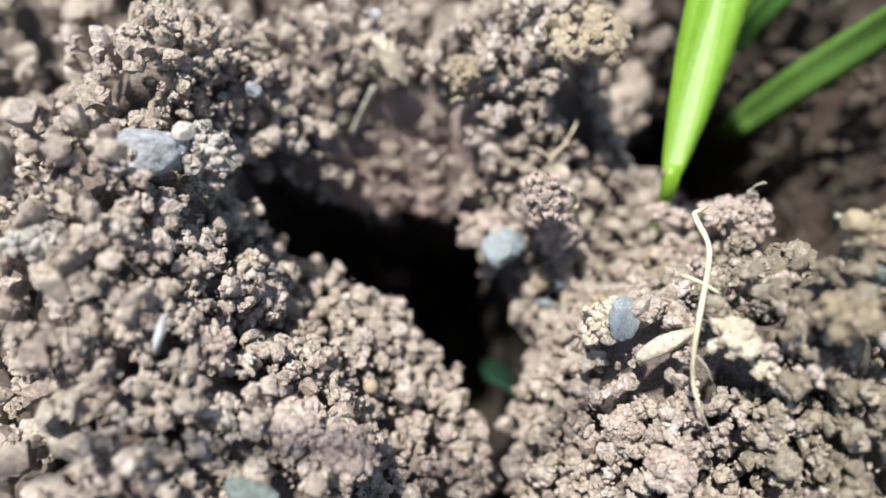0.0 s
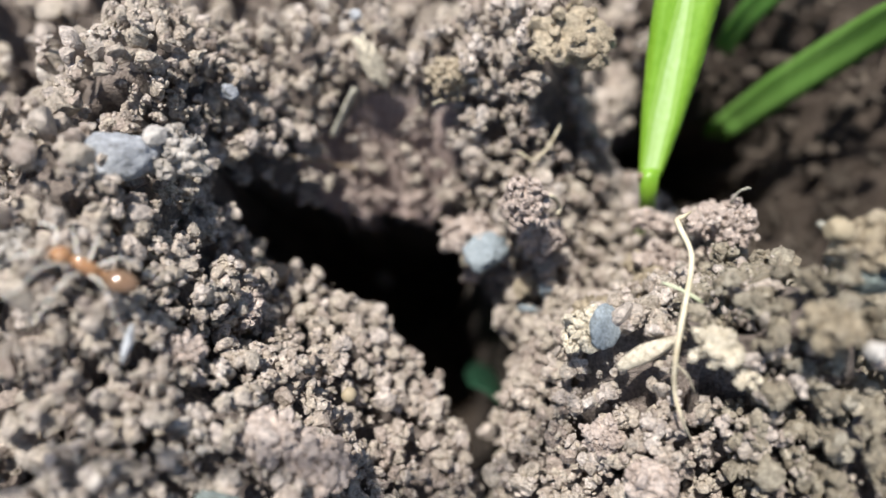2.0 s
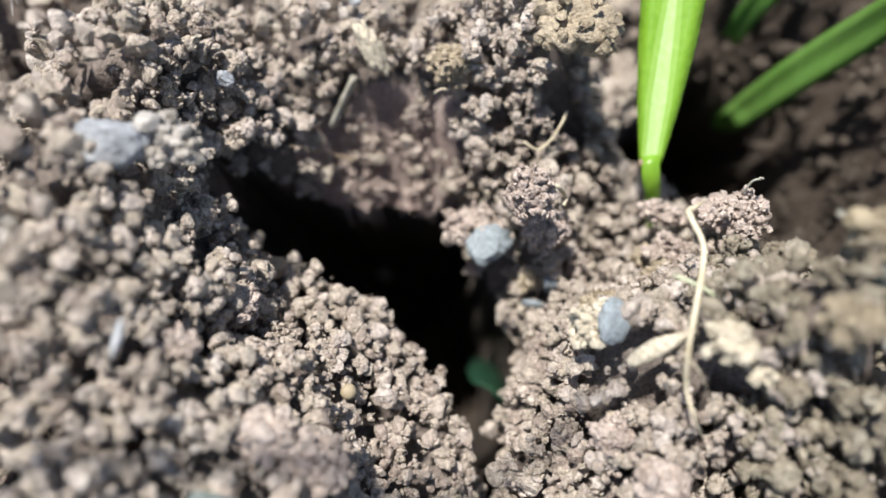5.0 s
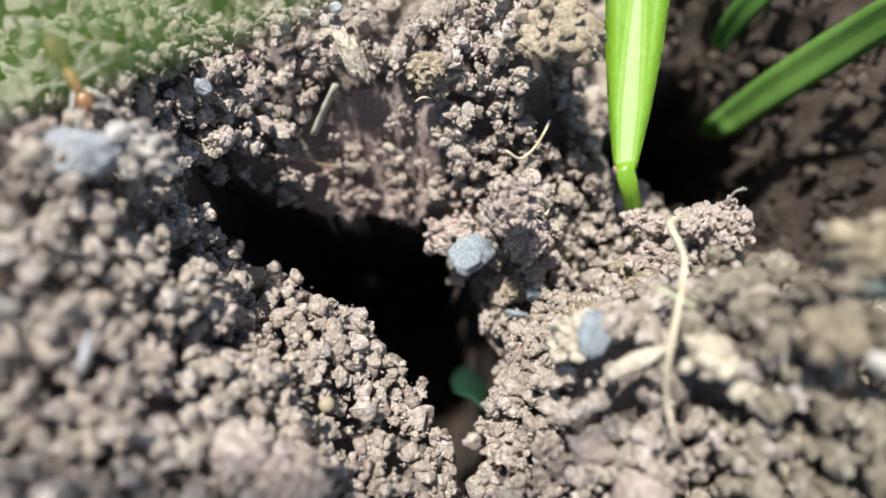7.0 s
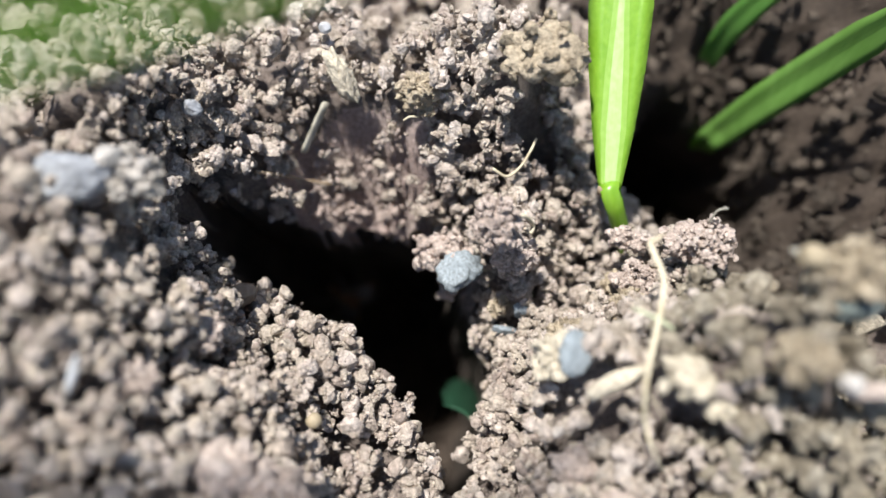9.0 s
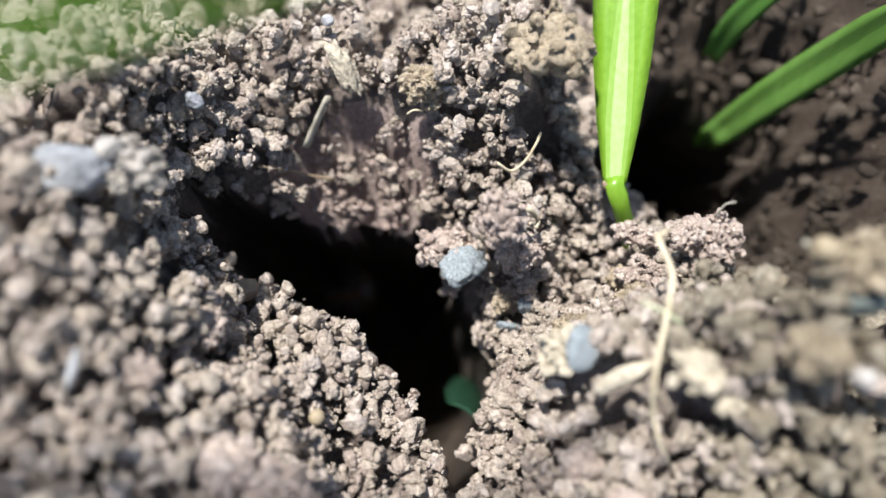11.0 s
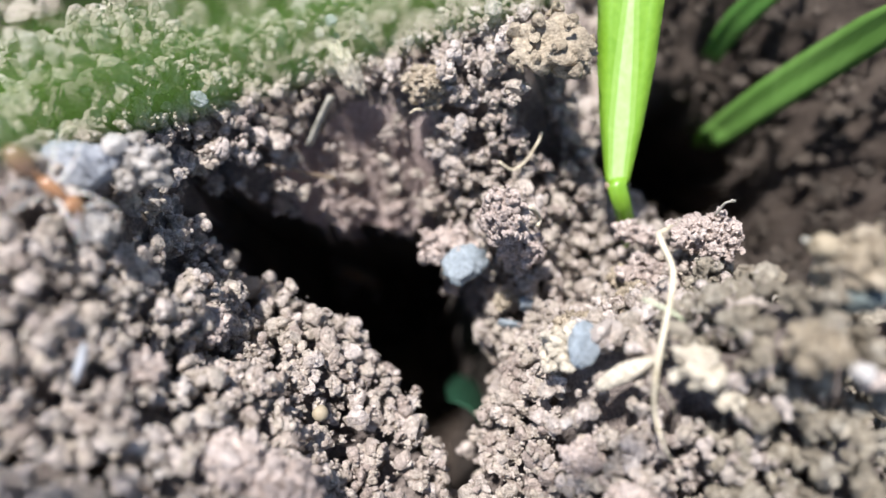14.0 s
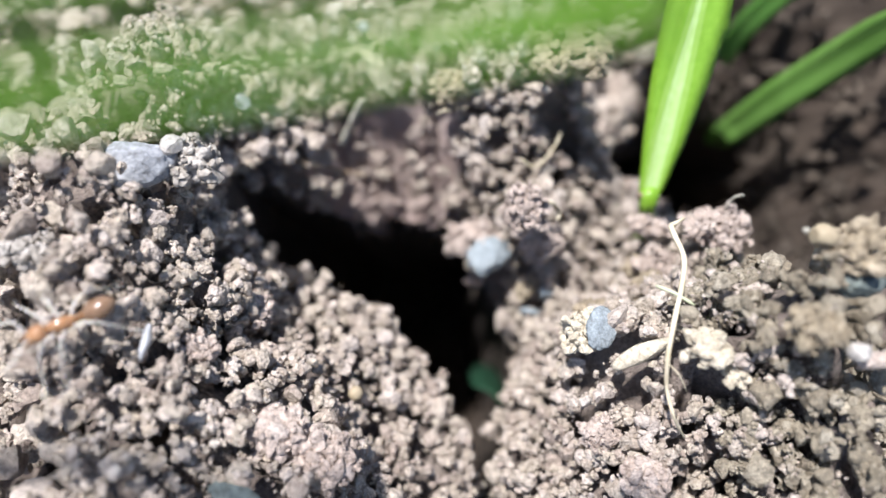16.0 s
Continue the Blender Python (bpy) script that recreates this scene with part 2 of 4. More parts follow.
ROOT_LINE = [(12.42, -11.88, 3.02), (11.42, -10.92, 4.15), (11.09, -9.51, 4.15), (10.91, -8.27, 5.32), (11.21, -6.73, 5.93), (12.06, -4.46, 5.5), (12.33, -3.16, 5.81), (12.22, -1.98, 5.7), (12.14, -1.09, 5.45)]


def lattice(i, j, seed):
    n = (i * 374761393 + j * 668265263 + seed * 974634777) & 0xFFFFFFFF
    n = ((n ^ (n >> 13)) * 1274126177) & 0xFFFFFFFF
    return ((n ^ (n >> 16)) & 0xFFFF) / 32767.5 - 1.0


def wavy(x, y, size, seed):
    """Smooth noise between -1 and 1 with lumps of the given size."""
    x, y = np.asarray(x, float) / size, np.asarray(y, float) / size
    i, j = np.floor(x).astype(np.int64), np.floor(y).astype(np.int64)
    u, v = x - i, y - j
    u, v = u * u * (3 - 2 * u), v * v * (3 - 2 * v)
    return ((lattice(i, j, seed) * (1 - u) + lattice(i + 1, j, seed) * u) * (1 - v)
            + (lattice(i, j + 1, seed) * (1 - u) + lattice(i + 1, j + 1, seed) * u) * v)


def gap(x, y, line):
    """How far a place lies outside a channel of varying half width, below zero inside, and how far along it."""
    best, along = np.full(np.shape(x), 1e9), np.zeros(np.shape(x))
    for k, ((ax, ay, ar), (bx, by, br)) in enumerate(zip(line, line[1:])):
        dx, dy = bx - ax, by - ay
        s = np.clip(((x - ax) * dx + (y - ay) * dy) / (dx * dx + dy * dy), 0, 1)
        d = np.hypot(x - ax - s * dx, y - ay - s * dy) - (ar + s * (br - ar))
        along = np.where(d < best, k + s, along)
        best = np.minimum(best, d)
    return best, along


def step(x, low, high):
    s = np.clip((x - low) / (high - low), 0, 1)
    return s * s * (3 - 2 * s)


def height(x, y):
    """Height of the soil in mm."""
    x, y = np.asarray(x, float), np.asarray(y, float)
    z = np.full(x.shape, -7.0)
    for mx, my, h, rx, ry in MOUNDS:
        z = z + h * np.exp(-((x - mx) / rx) ** 2 - ((y - my) / ry) ** 2)
    far = step(np.hypot(x, y + 2), 22, 45)
    z = z * (1 - far) + far * (3 + 4 * wavy(x, y, 30, 3) + 25 * wavy(x, y, 900, 4) * step(np.hypot(x, y), 200, 2000))
    lumpy = 1.1 * wavy(x, y, 3.6, 1) + 0.8 * wavy(x, y, 1.6, 2) - 2.5 * step(wavy(x, y, 2.3, 11), 0.2, 0.75) - 1.3 * step(wavy(x, y, 1.1, 12), 0.3, 0.75)
    z = z + lumpy * (0.4 + 0.6 * step(recess(x, y), 0.8, 1.4))
    for px, py, reach, deep in PITS:
        z = z - deep * step(reach - np.hypot(x - px, (y - py) * 1.2), -0.2, 0.7)
    return z - sum(carved(x, y))


def carved(x, y):
    """How deep the nest's crack and the hollow beside the grass are cut into the soil, in mm."""
    rough_x, rough_y = x + 0.55 * wavy(x, y, 1.3, 5) + 0.5 * wavy(x, y, 3.0, 7), y + 0.55 * wavy(x, y, 1.3, 6) + 0.5 * wavy(x, y, 3.0, 8)
    d, along = gap(rough_x, rough_y, CRACK)
    crack = np.interp(along, [0, 0.5, 1.2, 3, 4, 5, 8], [22, 32, 38, 39, 40, 42, 42]) * step(-d, -0.25, 0.8)
    d, along = gap(rough_x, rough_y, THROAT)
    crack = np.maximum(crack, 38 * step(-d, -0.25, 0.9))
    d, along = gap(rough_x, rough_y, FLANK)
    crack = np.maximum(crack, 30 * step(-d, -0.25, 0.9))
    d, along = gap(rough_x, rough_y, ALCOVE)
    alcove = np.clip(3.0 * step(-d, -0.8, 1.9) - crack, 0, None)
    d, along = gap(rough_x, rough_y, HOLLOW)
    return crack, alcove, 30 * step(-d, -0.5, 1.6)


def surface(x, y, under=0.0):
    """Places on the soil in mm; the crack slants back under the bank behind it."""
    x, y = np.asarray(x, float), np.asarray(y, float)
    crack, alcove, hollow = carved(x, y)
    slant = np.clip(crack - 2.5, 0, None)
    return np.stack([x, y + np.interp(y, [-9, -0.5, 3], [0.1, 0.19, 0.34]) * slant + 0.55 * np.clip(hollow - 3, 0, None), height(x, y) - under], -1)


# ---- the ground ----


def mesh_from(name, verts, faces, smooth=True):
    me = bpy.data.meshes.new(name)
    me.vertices.add(len(verts))
    me.vertices.foreach_set("co", np.asarray(verts, np.float32).ravel())
    faces = np.asarray(faces, np.int32)
    n, k = faces.shape
    me.loops.add(n * k)
    me.loops.foreach_set("vertex_index", faces.ravel())
    me.polygons.add(n)
    me.polygons.foreach_set("loop_start", np.arange(0, n * k, k, dtype=np.int32))
    me.polygons.foreach_set("use_smooth", np.full(n, smooth))
    me.update(calc_edges=True)
    return me


def spread(count, near, far, share=0.86):
    s = np.linspace(-1, 1, count)
    a = np.abs(s)
    return np.sign(s) * np.where(a < share, near * a / share, near * np.exp(np.clip(a - share, 0, 1) / (1 - share) * math.log(far / near)))


def recess(x, y):
    """Below one in the smooth recess under the bank."""
    return ((x + 3.6) / 4.8) ** 2 + ((y - 8.4) / 3.4) ** 2


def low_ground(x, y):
    """Where the soil lies low beside the grass, with shade put into its colour."""
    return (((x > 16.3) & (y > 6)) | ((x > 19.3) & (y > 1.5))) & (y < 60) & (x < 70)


def build_ground():
    gx, gy = spread(360, 29, 40000), spread(310, 25, 40000) + 1
    x, y = np.meshgrid(gx, gy)
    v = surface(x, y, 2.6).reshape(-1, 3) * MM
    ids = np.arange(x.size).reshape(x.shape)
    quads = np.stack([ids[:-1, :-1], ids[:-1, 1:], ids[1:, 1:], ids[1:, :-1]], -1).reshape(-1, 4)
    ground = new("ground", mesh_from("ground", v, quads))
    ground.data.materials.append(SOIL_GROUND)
    ground.data.materials.append(SHADE_GROUND)
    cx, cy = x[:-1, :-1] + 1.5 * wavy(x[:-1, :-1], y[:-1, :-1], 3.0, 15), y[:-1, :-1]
    # low ground and crack walls get the soil with shade in its colour
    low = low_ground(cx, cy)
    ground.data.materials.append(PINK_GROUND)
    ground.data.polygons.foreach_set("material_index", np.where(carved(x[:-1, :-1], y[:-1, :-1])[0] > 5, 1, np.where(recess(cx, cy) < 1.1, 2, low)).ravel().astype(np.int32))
    return tagged(ground, "dry brown crumbly soil round an ant nest hole", "soil", kind="structure")


ground = build_ground()

# ---- crumbs of soil ----
rng = np.random.default_rng(7)


def crumb_shape(level, seed, lumps=9, long=1.45):
    """Unit crumb: an aggregate of rounded lumps with a rough skin. Returns points and triangles."""
    r = np.random.default_rng(seed)
    bm = bmesh.new()
    bmesh.ops.create_icosphere(bm, subdivisions=level, radius=1.0)
    p = np.array([v.co[:] for v in bm.verts])
    tri = np.array([[v.index for v in f.verts] for f in bm.faces])
    bm.free()
    seeds = r.normal(size=(lumps, 3))
    seeds /= np.linalg.norm(seeds, axis=1, keepdims=True)
    even = min(1.0, math.sqrt(12 / lumps))
    proud = r.uniform(0.95 - 0.3 * even, 0.95 + 0.25 * even, lumps)
    reach = np.arccos(np.clip(p @ seeds.T, -1, 1)) / (2.1 / math.sqrt(lumps))
    size = np.maximum(0.42, (proud * (1 - 0.55 * even * reach ** 2)).max(1))
    rough = np.array([noise.noise(Vector(q) * 2.6 + Vector((seed, 0, 0))) * 0.16 + noise.noise(Vector(q) * 6.5 + Vector((0, seed, 0))) * 0.12 for q in p])
    p = p * (size + rough)[:, None]
    for _ in range(2):
        way = r.normal(size=3)
        way /= np.linalg.norm(way)
        over = np.clip(p @ way - r.uniform(0.5, 0.75), 0, None)
        p = p - 0.6 * over[:, None] * way
    return p * [r.uniform(1.0, long), r.uniform(0.85, 1.05), r.uniform(0.65, 0.95)], tri


SHAPES = {level: [crumb_shape(level, 10 * level + k, lumps) for k in range(count)] for level, count, lumps in ((1, 10, 5), (2, 20, 8), (3, 24, 16))}


def ball_net(level):
    """Points and triangles of a unit ball."""
    bm = bmesh.new()
    bmesh.ops.create_icosphere(bm, subdivisions=level, radius=1.0)
    p = np.array([v.co[:] for v in bm.verts])
    tri = np.array([[v.index for v in f.verts] for f in bm.faces])
    bm.free()
    return p, tri


BALLS = {level: ball_net(level) for level in (1, 2)}


def cluster_shape(seed, fine, coarse):
    """Unit crumb grown from granules: each sits on an earlier one, with chipped, uneven sides."""
    r = np.random.default_rng(seed)
    centres, radii, points, faces, start = [np.zeros(3)], [0.52], [], [], 0
    for k in range(fine + coarse):
        if k:
            host = r.integers(0, min(len(centres), 6))
            way = r.normal(size=3)
            way /= np.linalg.norm(way)
            radii.append(r.uniform(0.24, 0.44) if k < fine else r.uniform(0.1, 0.22))
            centres.append(centres[host] + way * (radii[host] * 0.85 + radii[-1] * 0.3))
        p, tri = BALLS[2 if k < fine else 1]
        p = p * (1 + 0.1 * r.normal(size=(len(p), 1)).clip(-1.5, 1.5))
        for _ in range(7):
            way = r.normal(size=3)
            way /= np.linalg.norm(way)
            p = p - 0.95 * np.clip(p @ way - r.uniform(0.4, 0.75), 0, None)[:, None] * way
        points.append(p * r.uniform(0.7, 1.45, 3) * radii[-1] + centres[-1])
        faces.append(tri + start)
        start += len(p)
    points = np.concatenate(points)
    points = points - (points.max(0) + points.min(0)) / 2
    return points / np.linalg.norm(points, axis=1).max() * 1.12, np.concatenate(faces)


SHAPES["cluster"] = [cluster_shape(500 + k, 5, 13) for k in range(30)]
SHAPES["plain_cluster"] = [cluster_shape(600 + k, 1, 9) for k in range(16)]


def turns(count):
    """Random turn matrices."""
    q = rng.normal(size=(count, 4))
    q /= np.linalg.norm(q, axis=1, keepdims=True)
    w, x, y, z = q.T
    return np.stack([1 - 2 * (y * y + z * z), 2 * (x * y - z * w), 2 * (x * z + y * w), 2 * (x * y + z * w), 1 - 2 * (x * x + z * z), 2 * (y * z - x * w),
                     2 * (x * z - y * w), 2 * (y * z + x * w), 1 - 2 * (x * x + y * y)], 1).reshape(-1, 3, 3)


def under_root(p):
    """Close under or over the dry root, which lies free."""
    line = np.concatenate([np.linspace(a, b, 6) for a, b in zip(ROOT_LINE, ROOT_LINE[1:])]) + [0, -0.5, 1.2]
    away = p[:, None, :] - line[None]
    return np.any((np.hypot(away[..., 0], away[..., 1]) < 0.9) & (away[..., 2] > -0.9), 1)


FREE_SPOTS = [  # x, y, reach round stones, seeds and smooth clods that lie open
    (12.75, -8.7, 1.5), (14.2, -9.9, 0.8), (8.4, -7.2, 1.0), (10.2, -8.4, 0.9), (9.6, -9.0, 0.7), (-13.2, -9.4, 0.8), (-15.1, -0.6, 0.9), (-4.9, -8.9, 0.7),
    (-10.2, -1.1, 1.1), (17.2, -5.0, 1.0), (18.6, -9.8, 0.8), (3.1, 0.6, 1.3), (6.4, -1.6, 0.8), (-5.1, 13.5, 0.8), (-4.1, 11.0, 1.1), (-9.3, -15.6, 1.2), (7.7, 9.6, 2.0),
]


def in_free_spot(x, y):
    return np.any([np.hypot(x - px, y - py) < reach for px, py, reach in FREE_SPOTS], 0)


def in_pit(x, y):
    """Inside the little dark cavities, where no crumb lodges."""
    return np.any([np.hypot(x - px, (y - py) * 1.2) < reach * 0.8 for px, py, reach, deep in PITS], 0)


def strew(count, x0, x1, y0, y1, deepest, bare=0.08, darkened=False):
    """Places on the soil, evenly over its sloping surface, with the normals."""
    places = np.zeros((0, 3))
    normals = np.zeros((0, 3))
    while len(places) < count:
        x, y = rng.uniform(x0, x1, count * 2), rng.uniform(y0, y1, count * 2)
        e = 0.12
        p = surface(x, y)
        n = np.cross(surface(x + e, y) - surface(x - e, y), surface(x, y + e) - surface(x, y - e)) / (4 * e * e)
        slope = np.linalg.norm(n, axis=1)
        keep = (rng.uniform(0, 6, len(x)) < slope) & (p[:, 2] > deepest) & ((recess(x, y) > 1) | (rng.uniform(0, 1, len(x)) < bare))
        keep &= (low_ground(x, y) == darkened) & ~in_pit(x, y) & ~in_free_spot(x, y) & (carved(x, y)[0] < 6)
        keep[keep] = ~under_root(p[keep])
        n = n / slope[:, None]
        places = np.concatenate([places, p[keep]])
        normals = np.concatenate([normals, n[keep]])
    return places[:count], normals[:count]


HOSTS = []  # the larger crumbs: centre and size


def stuck_beads(count, low, high, x0, x1, y0, y1):
    """Fine granules that stick to the larger crumbs."""
    hosts = np.concatenate(HOSTS)
    hosts = hosts[(hosts[:, 0] > x0) & (hosts[:, 0] < x1) & (hosts[:, 1] > y0) & (hosts[:, 1] < y1)]
    host = hosts[rng.integers(0, len(hosts), count)]
    way = rng.normal(size=(count, 3)) + [0, -0.3, 0.7]
    way /= np.linalg.norm(way, axis=1, keepdims=True)
    sizes = rng.uniform(low, high, count)
    middle = host[:, :3] + way * (host[:, 3:] * rng.uniform(0.8, 1.15, (count, 1)))
    spin = turns(count)
    points, faces, start = [], [], 0
    for k in range(count):
        p, tri = SHAPES[1][k % len(SHAPES[1])]
        points.append(p @ spin[k].T * sizes[k] + middle[k])
        faces.append(tri + start)
        start += len(p)
    ob = new("soil_granules", mesh_from("soil_granules", np.concatenate(points) * MM, np.concatenate(faces)))
    ob.data.materials.append(SOIL_CRUMBS)
    return ob


def joined_crumbs(name, level, count, low, high, box, deepest, stuff, sink=0.4):
    places, normals = strew(count, *box, deepest, 0.3 if high < 0.4 else 0.12, stuff is SOIL_SHADE)
    sizes = low * (high / low) ** (rng.uniform(0, 1, count) ** 1.6)
    spin = turns(count)
    kinds = rng.integers(0, len(SHAPES[level]), count)
    points, faces, start = [], [], 0
    for k in range(count):
        p, tri = SHAPES[level][kinds[k]]
        points.append(p @ spin[k].T * sizes[k] + places[k] + normals[k] * sizes[k] * sink)
        faces.append(tri + start)
        start += len(p)
    if level > 2:
        HOSTS.append(np.c_[places + normals * sizes[:, None] * sink, sizes])
    ob = new(name, mesh_from(name, np.concatenate(points) * MM, np.concatenate(faces)))
    ob.data.materials.append(stuff)
    return ob


def apart(places, sizes, nearness):
    """Which crumbs to keep so that they leave gaps; the first ones come first."""
    cells, kept = collections.defaultdict(list), []
    for k, (p, size) in enumerate(zip(places, sizes)):
        i, j, h = (int(c // 1.4) for c in p)
        if all((p - places[o]) @ (p - places[o]) > (nearness * (size + sizes[o])) ** 2
               for a in (-1, 0, 1) for b in (-1, 0, 1) for c in (-1, 0, 1) for o in cells[i + a, j + b, h + c]):
            cells[i, j, h].append(k)
            kept.append(k)
    return np.array(kept)


def join_shapes(name, shapes, middles, sizes, stuff):
    spin, points, faces, start = turns(len(sizes)), [], [], 0
    for k, size in enumerate(sizes):
        p, tri = shapes[k % len(shapes)]
        points.append(p @ spin[k].T * size + middles[k])
        faces.append(tri + start)
        start += len(p)
    ob = new(name, mesh_from(name, np.concatenate(points) * MM, np.concatenate(faces), False))
    ob.data.materials.append(stuff)
    return ob


def cluster_crumbs(tries, low, high, box, deepest, nearness, shapes, inside, kinds):
    """Knobbly crumbs with gaps between them; inside: a plan test for where they lie."""
    places, normals = strew(tries, *box, deepest, 0.03)
    keep = inside(places)
    places, normals = places[keep], normals[keep]
    sizes = np.sort(low + (high - low) * rng.uniform(0, 1, len(places)) ** 1.8)[::-1]
    kept = apart(places, sizes, nearness)
    places, normals, sizes = places[kept], normals[kept], sizes[kept]
    middles = places + normals * (sizes * rng.uniform(-0.3, 0.9, len(sizes)))[:, None]
    HOSTS.append(np.c_[middles, sizes * 0.8])
    for stuff, label, test in kinds:
        mine = test(middles)
        tagged(join_shapes("soil_crumbs", shapes, middles[mine], sizes[mine], stuff), label, "soil", kind="stuff")


def near_zone(p):
    return (p[:, 0] > -17) & (p[:, 0] < 20) & (p[:, 1] > -16) & (p[:, 1] < 14.5)


def tan_zone(p):
    """The yellowish top of the mound under the dry root."""
    return p[:, 2] + 1.2 * np.sin(p[:, 0] * 1.7) + np.sin(p[:, 1] * 2.3) > 6.5 - 8 * (p[:, 0] - 12) / 4


def brown_right(p):
    return ~((p[:, 0] > 7) & (p[:, 1] < 1)) | ~tan_zone(p)


def tan_right(p):
    return ~brown_right(p)


cluster_crumbs(11000, 0.28, 1.0, (-17, 20, -16, 14.5), -11, 0.72, SHAPES["cluster"], near_zone,
               ((SOIL_CRUMBS, "knobbly brown crumbs of dry soil with dark gaps between them", brown_right), (TAN_CRUMBS, "knobbly yellowish-tan crumbs of dry soil on the mound", tan_right)))
cluster_crumbs(5000, 0.5, 1.3, (-36, 34, -22, 30), -12, 0.66, SHAPES["plain_cluster"], lambda p: ~near_zone(p),
               ((SOIL_CRUMBS, "coarse brown crumbs of dry soil round the crater", brown_right), (TAN_CRUMBS, "coarse yellowish-tan crumbs of dry soil beside the mound", tan_right)))

for level, count, low, high, box, deepest, stuff, label in (
    (3, 300, 0.25, 0.5, (-17, 20, -16, 14), -16, SOIL_CRUMBS, "loose brown crumbs of dry soil covering the ground"),
    (2, 700, 0.18, 0.36, (-26, 22, -18, 20), -16, SOIL_CRUMBS, "small brown crumbs of dry soil between larger ones"),
    (1, 1500, 0.1, 0.24, (-20, 22, -18, 16), -26, SOIL_CRUMBS, "fine brown soil grit between larger crumbs"),
    (1, 1300, 0.3, 1.3, (16, 46, 1.5, 44), -45, SOIL_SHADE, "crumbs of soil in the low ground, shade put into their colour"),
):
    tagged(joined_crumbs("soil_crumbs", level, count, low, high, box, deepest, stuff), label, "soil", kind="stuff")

tagged(stuck_beads(5000, 0.06, 0.15, -16, 18, -15, 13), "fine brown granules stuck to larger soil crumbs", "soil", kind="stuff")

# crumbs that can be told apart round the hole
PIECES = []
for p, tri in SHAPES["cluster"][:16]:
    me = mesh_from("soil_crumb", p * MM, tri)
    me.materials.append(SOIL_PIECES)
    PIECES.append(me)
spots, leans = strew(300, -14, 17, -14, 11, -7)
for k, (spot, lean, spin, size) in enumerate(zip(spots, leans, turns(300), rng.uniform(0.42, 0.9, 300))):
    crumb = new("soil_crumb", PIECES[k % len(PIECES)])
    crumb.parent = ground
    crumb.matrix_basis = Matrix.Translation((spot + lean * size * 0.3) * MM) @ Matrix(spin.tolist()).to_4x4() @ Matrix.Diagonal((size, size, size, 1))

tagged(joined_crumbs("soil_crumbs", 2, 210, 0.14, 0.5, (-7.0, -0.6, 6.4, 10.4), -20, PINK_CRUMBS, 0.1), "small reddish-brown crumbs lying in the recess under the bank", "soil", kind="stuff")

# ---- things lying in and on the soil ----


def part(name, bm, material, parent, label=""):
    """Link a bmesh as one mesh object under a thing or a part."""
    me = bpy.data.meshes.new(name)
    bmesh.ops.recalc_face_normals(bm, faces=bm.faces)
    bm.to_mesh(me)
    bm.free()
    for f in me.polygons:
        f.use_smooth = True
    me.materials.append(material)
    ob = new(name, me)
    if parent:
        ob.parent = parent
    return tagged(ob, label)


def solid(name, bm, material, m, label, category, group=""):
    """A thing of one mesh."""
    ob = part(name, bm, material, None)
    ob.matrix_basis = m
    return tagged(ob, label, category, group)


def tube(points, radii, sides=8, flat=1.0):
    """A rounded rod through the points, in mm; flat squeezes it across."""
    bm = bmesh.new()
    points = [Vector(p) for p in points]
    rings, side = [], None
    for k, p in enumerate(points):
        way = (points[min(k + 1, len(points) - 1)] - points[max(k - 1, 0)]).normalized()
        if side is None:
            side = way.orthogonal().normalized()
        side = (side - way * side.dot(way)).normalized()
        over = way.cross(side)
        r = radii[k] if hasattr(radii, "__len__") else radii
        rings.append([bm.verts.new((p + (side * math.cos(a) + over * math.sin(a) * flat) * r) * MM) for a in (2 * math.pi * i / sides for i in range(sides))])
    for a, b in zip(rings, rings[1:]):
        for i in range(sides):
            bm.faces.new((a[i], a[(i + 1) % sides], b[(i + 1) % sides], b[i]))
    for ring in (rings[0], rings[-1]):
        bm.faces.new(ring)
    return bm


def bend(points, count):
    """A smooth line through the points (Catmull-Rom)."""
    p = [Vector(q) for q in points]
    p = [2 * p[0] - p[1]] + p + [2 * p[-1] - p[-2]]
    out = []
    for k in range(1, len(p) - 2):
        for i in range(count):
            s = i / count
            out.append(0.5 * (2 * p[k] + (p[k + 1] - p[k - 1]) * s + (2 * p[k - 1] - 5 * p[k] + 4 * p[k + 1] - p[k + 2]) * s * s + (3 * p[k] - p[k - 1] - 3 * p[k + 1] + p[k + 2]) * s ** 3))
    return out + [p[-2]]


def stone(seed, size, level=3, facets=7, rough=0.03):
    """An angular stone: a ball cut by planes, with a slightly pitted skin. size: half lengths in mm."""
    r = random.Random(seed)
    bm = bmesh.new()
    bmesh.ops.create_icosphere(bm, subdivisions=level + 1, radius=1.0)
    cuts = []
    for _ in range(facets):
        way = Vector((r.gauss(0, 1), r.gauss(0, 1), r.gauss(0, 1))).normalized()
        cuts.append((way, r.uniform(0.6, 0.85)))
    for v in bm.verts:
        p = v.co.copy()
        for way, far in cuts:
            over = p.dot(way) - far
            if over > 0:
                p -= way * over * 0.92
        p *= 1 + rough * noise.noise(v.co * 4 + Vector((seed, 0, 0))) * 2 + rough * noise.noise(v.co * 11)
        v.co = Vector((p.x * size[0], p.y * size[1], p.z * size[2])) * MM
    return bm


GRANULES = {}


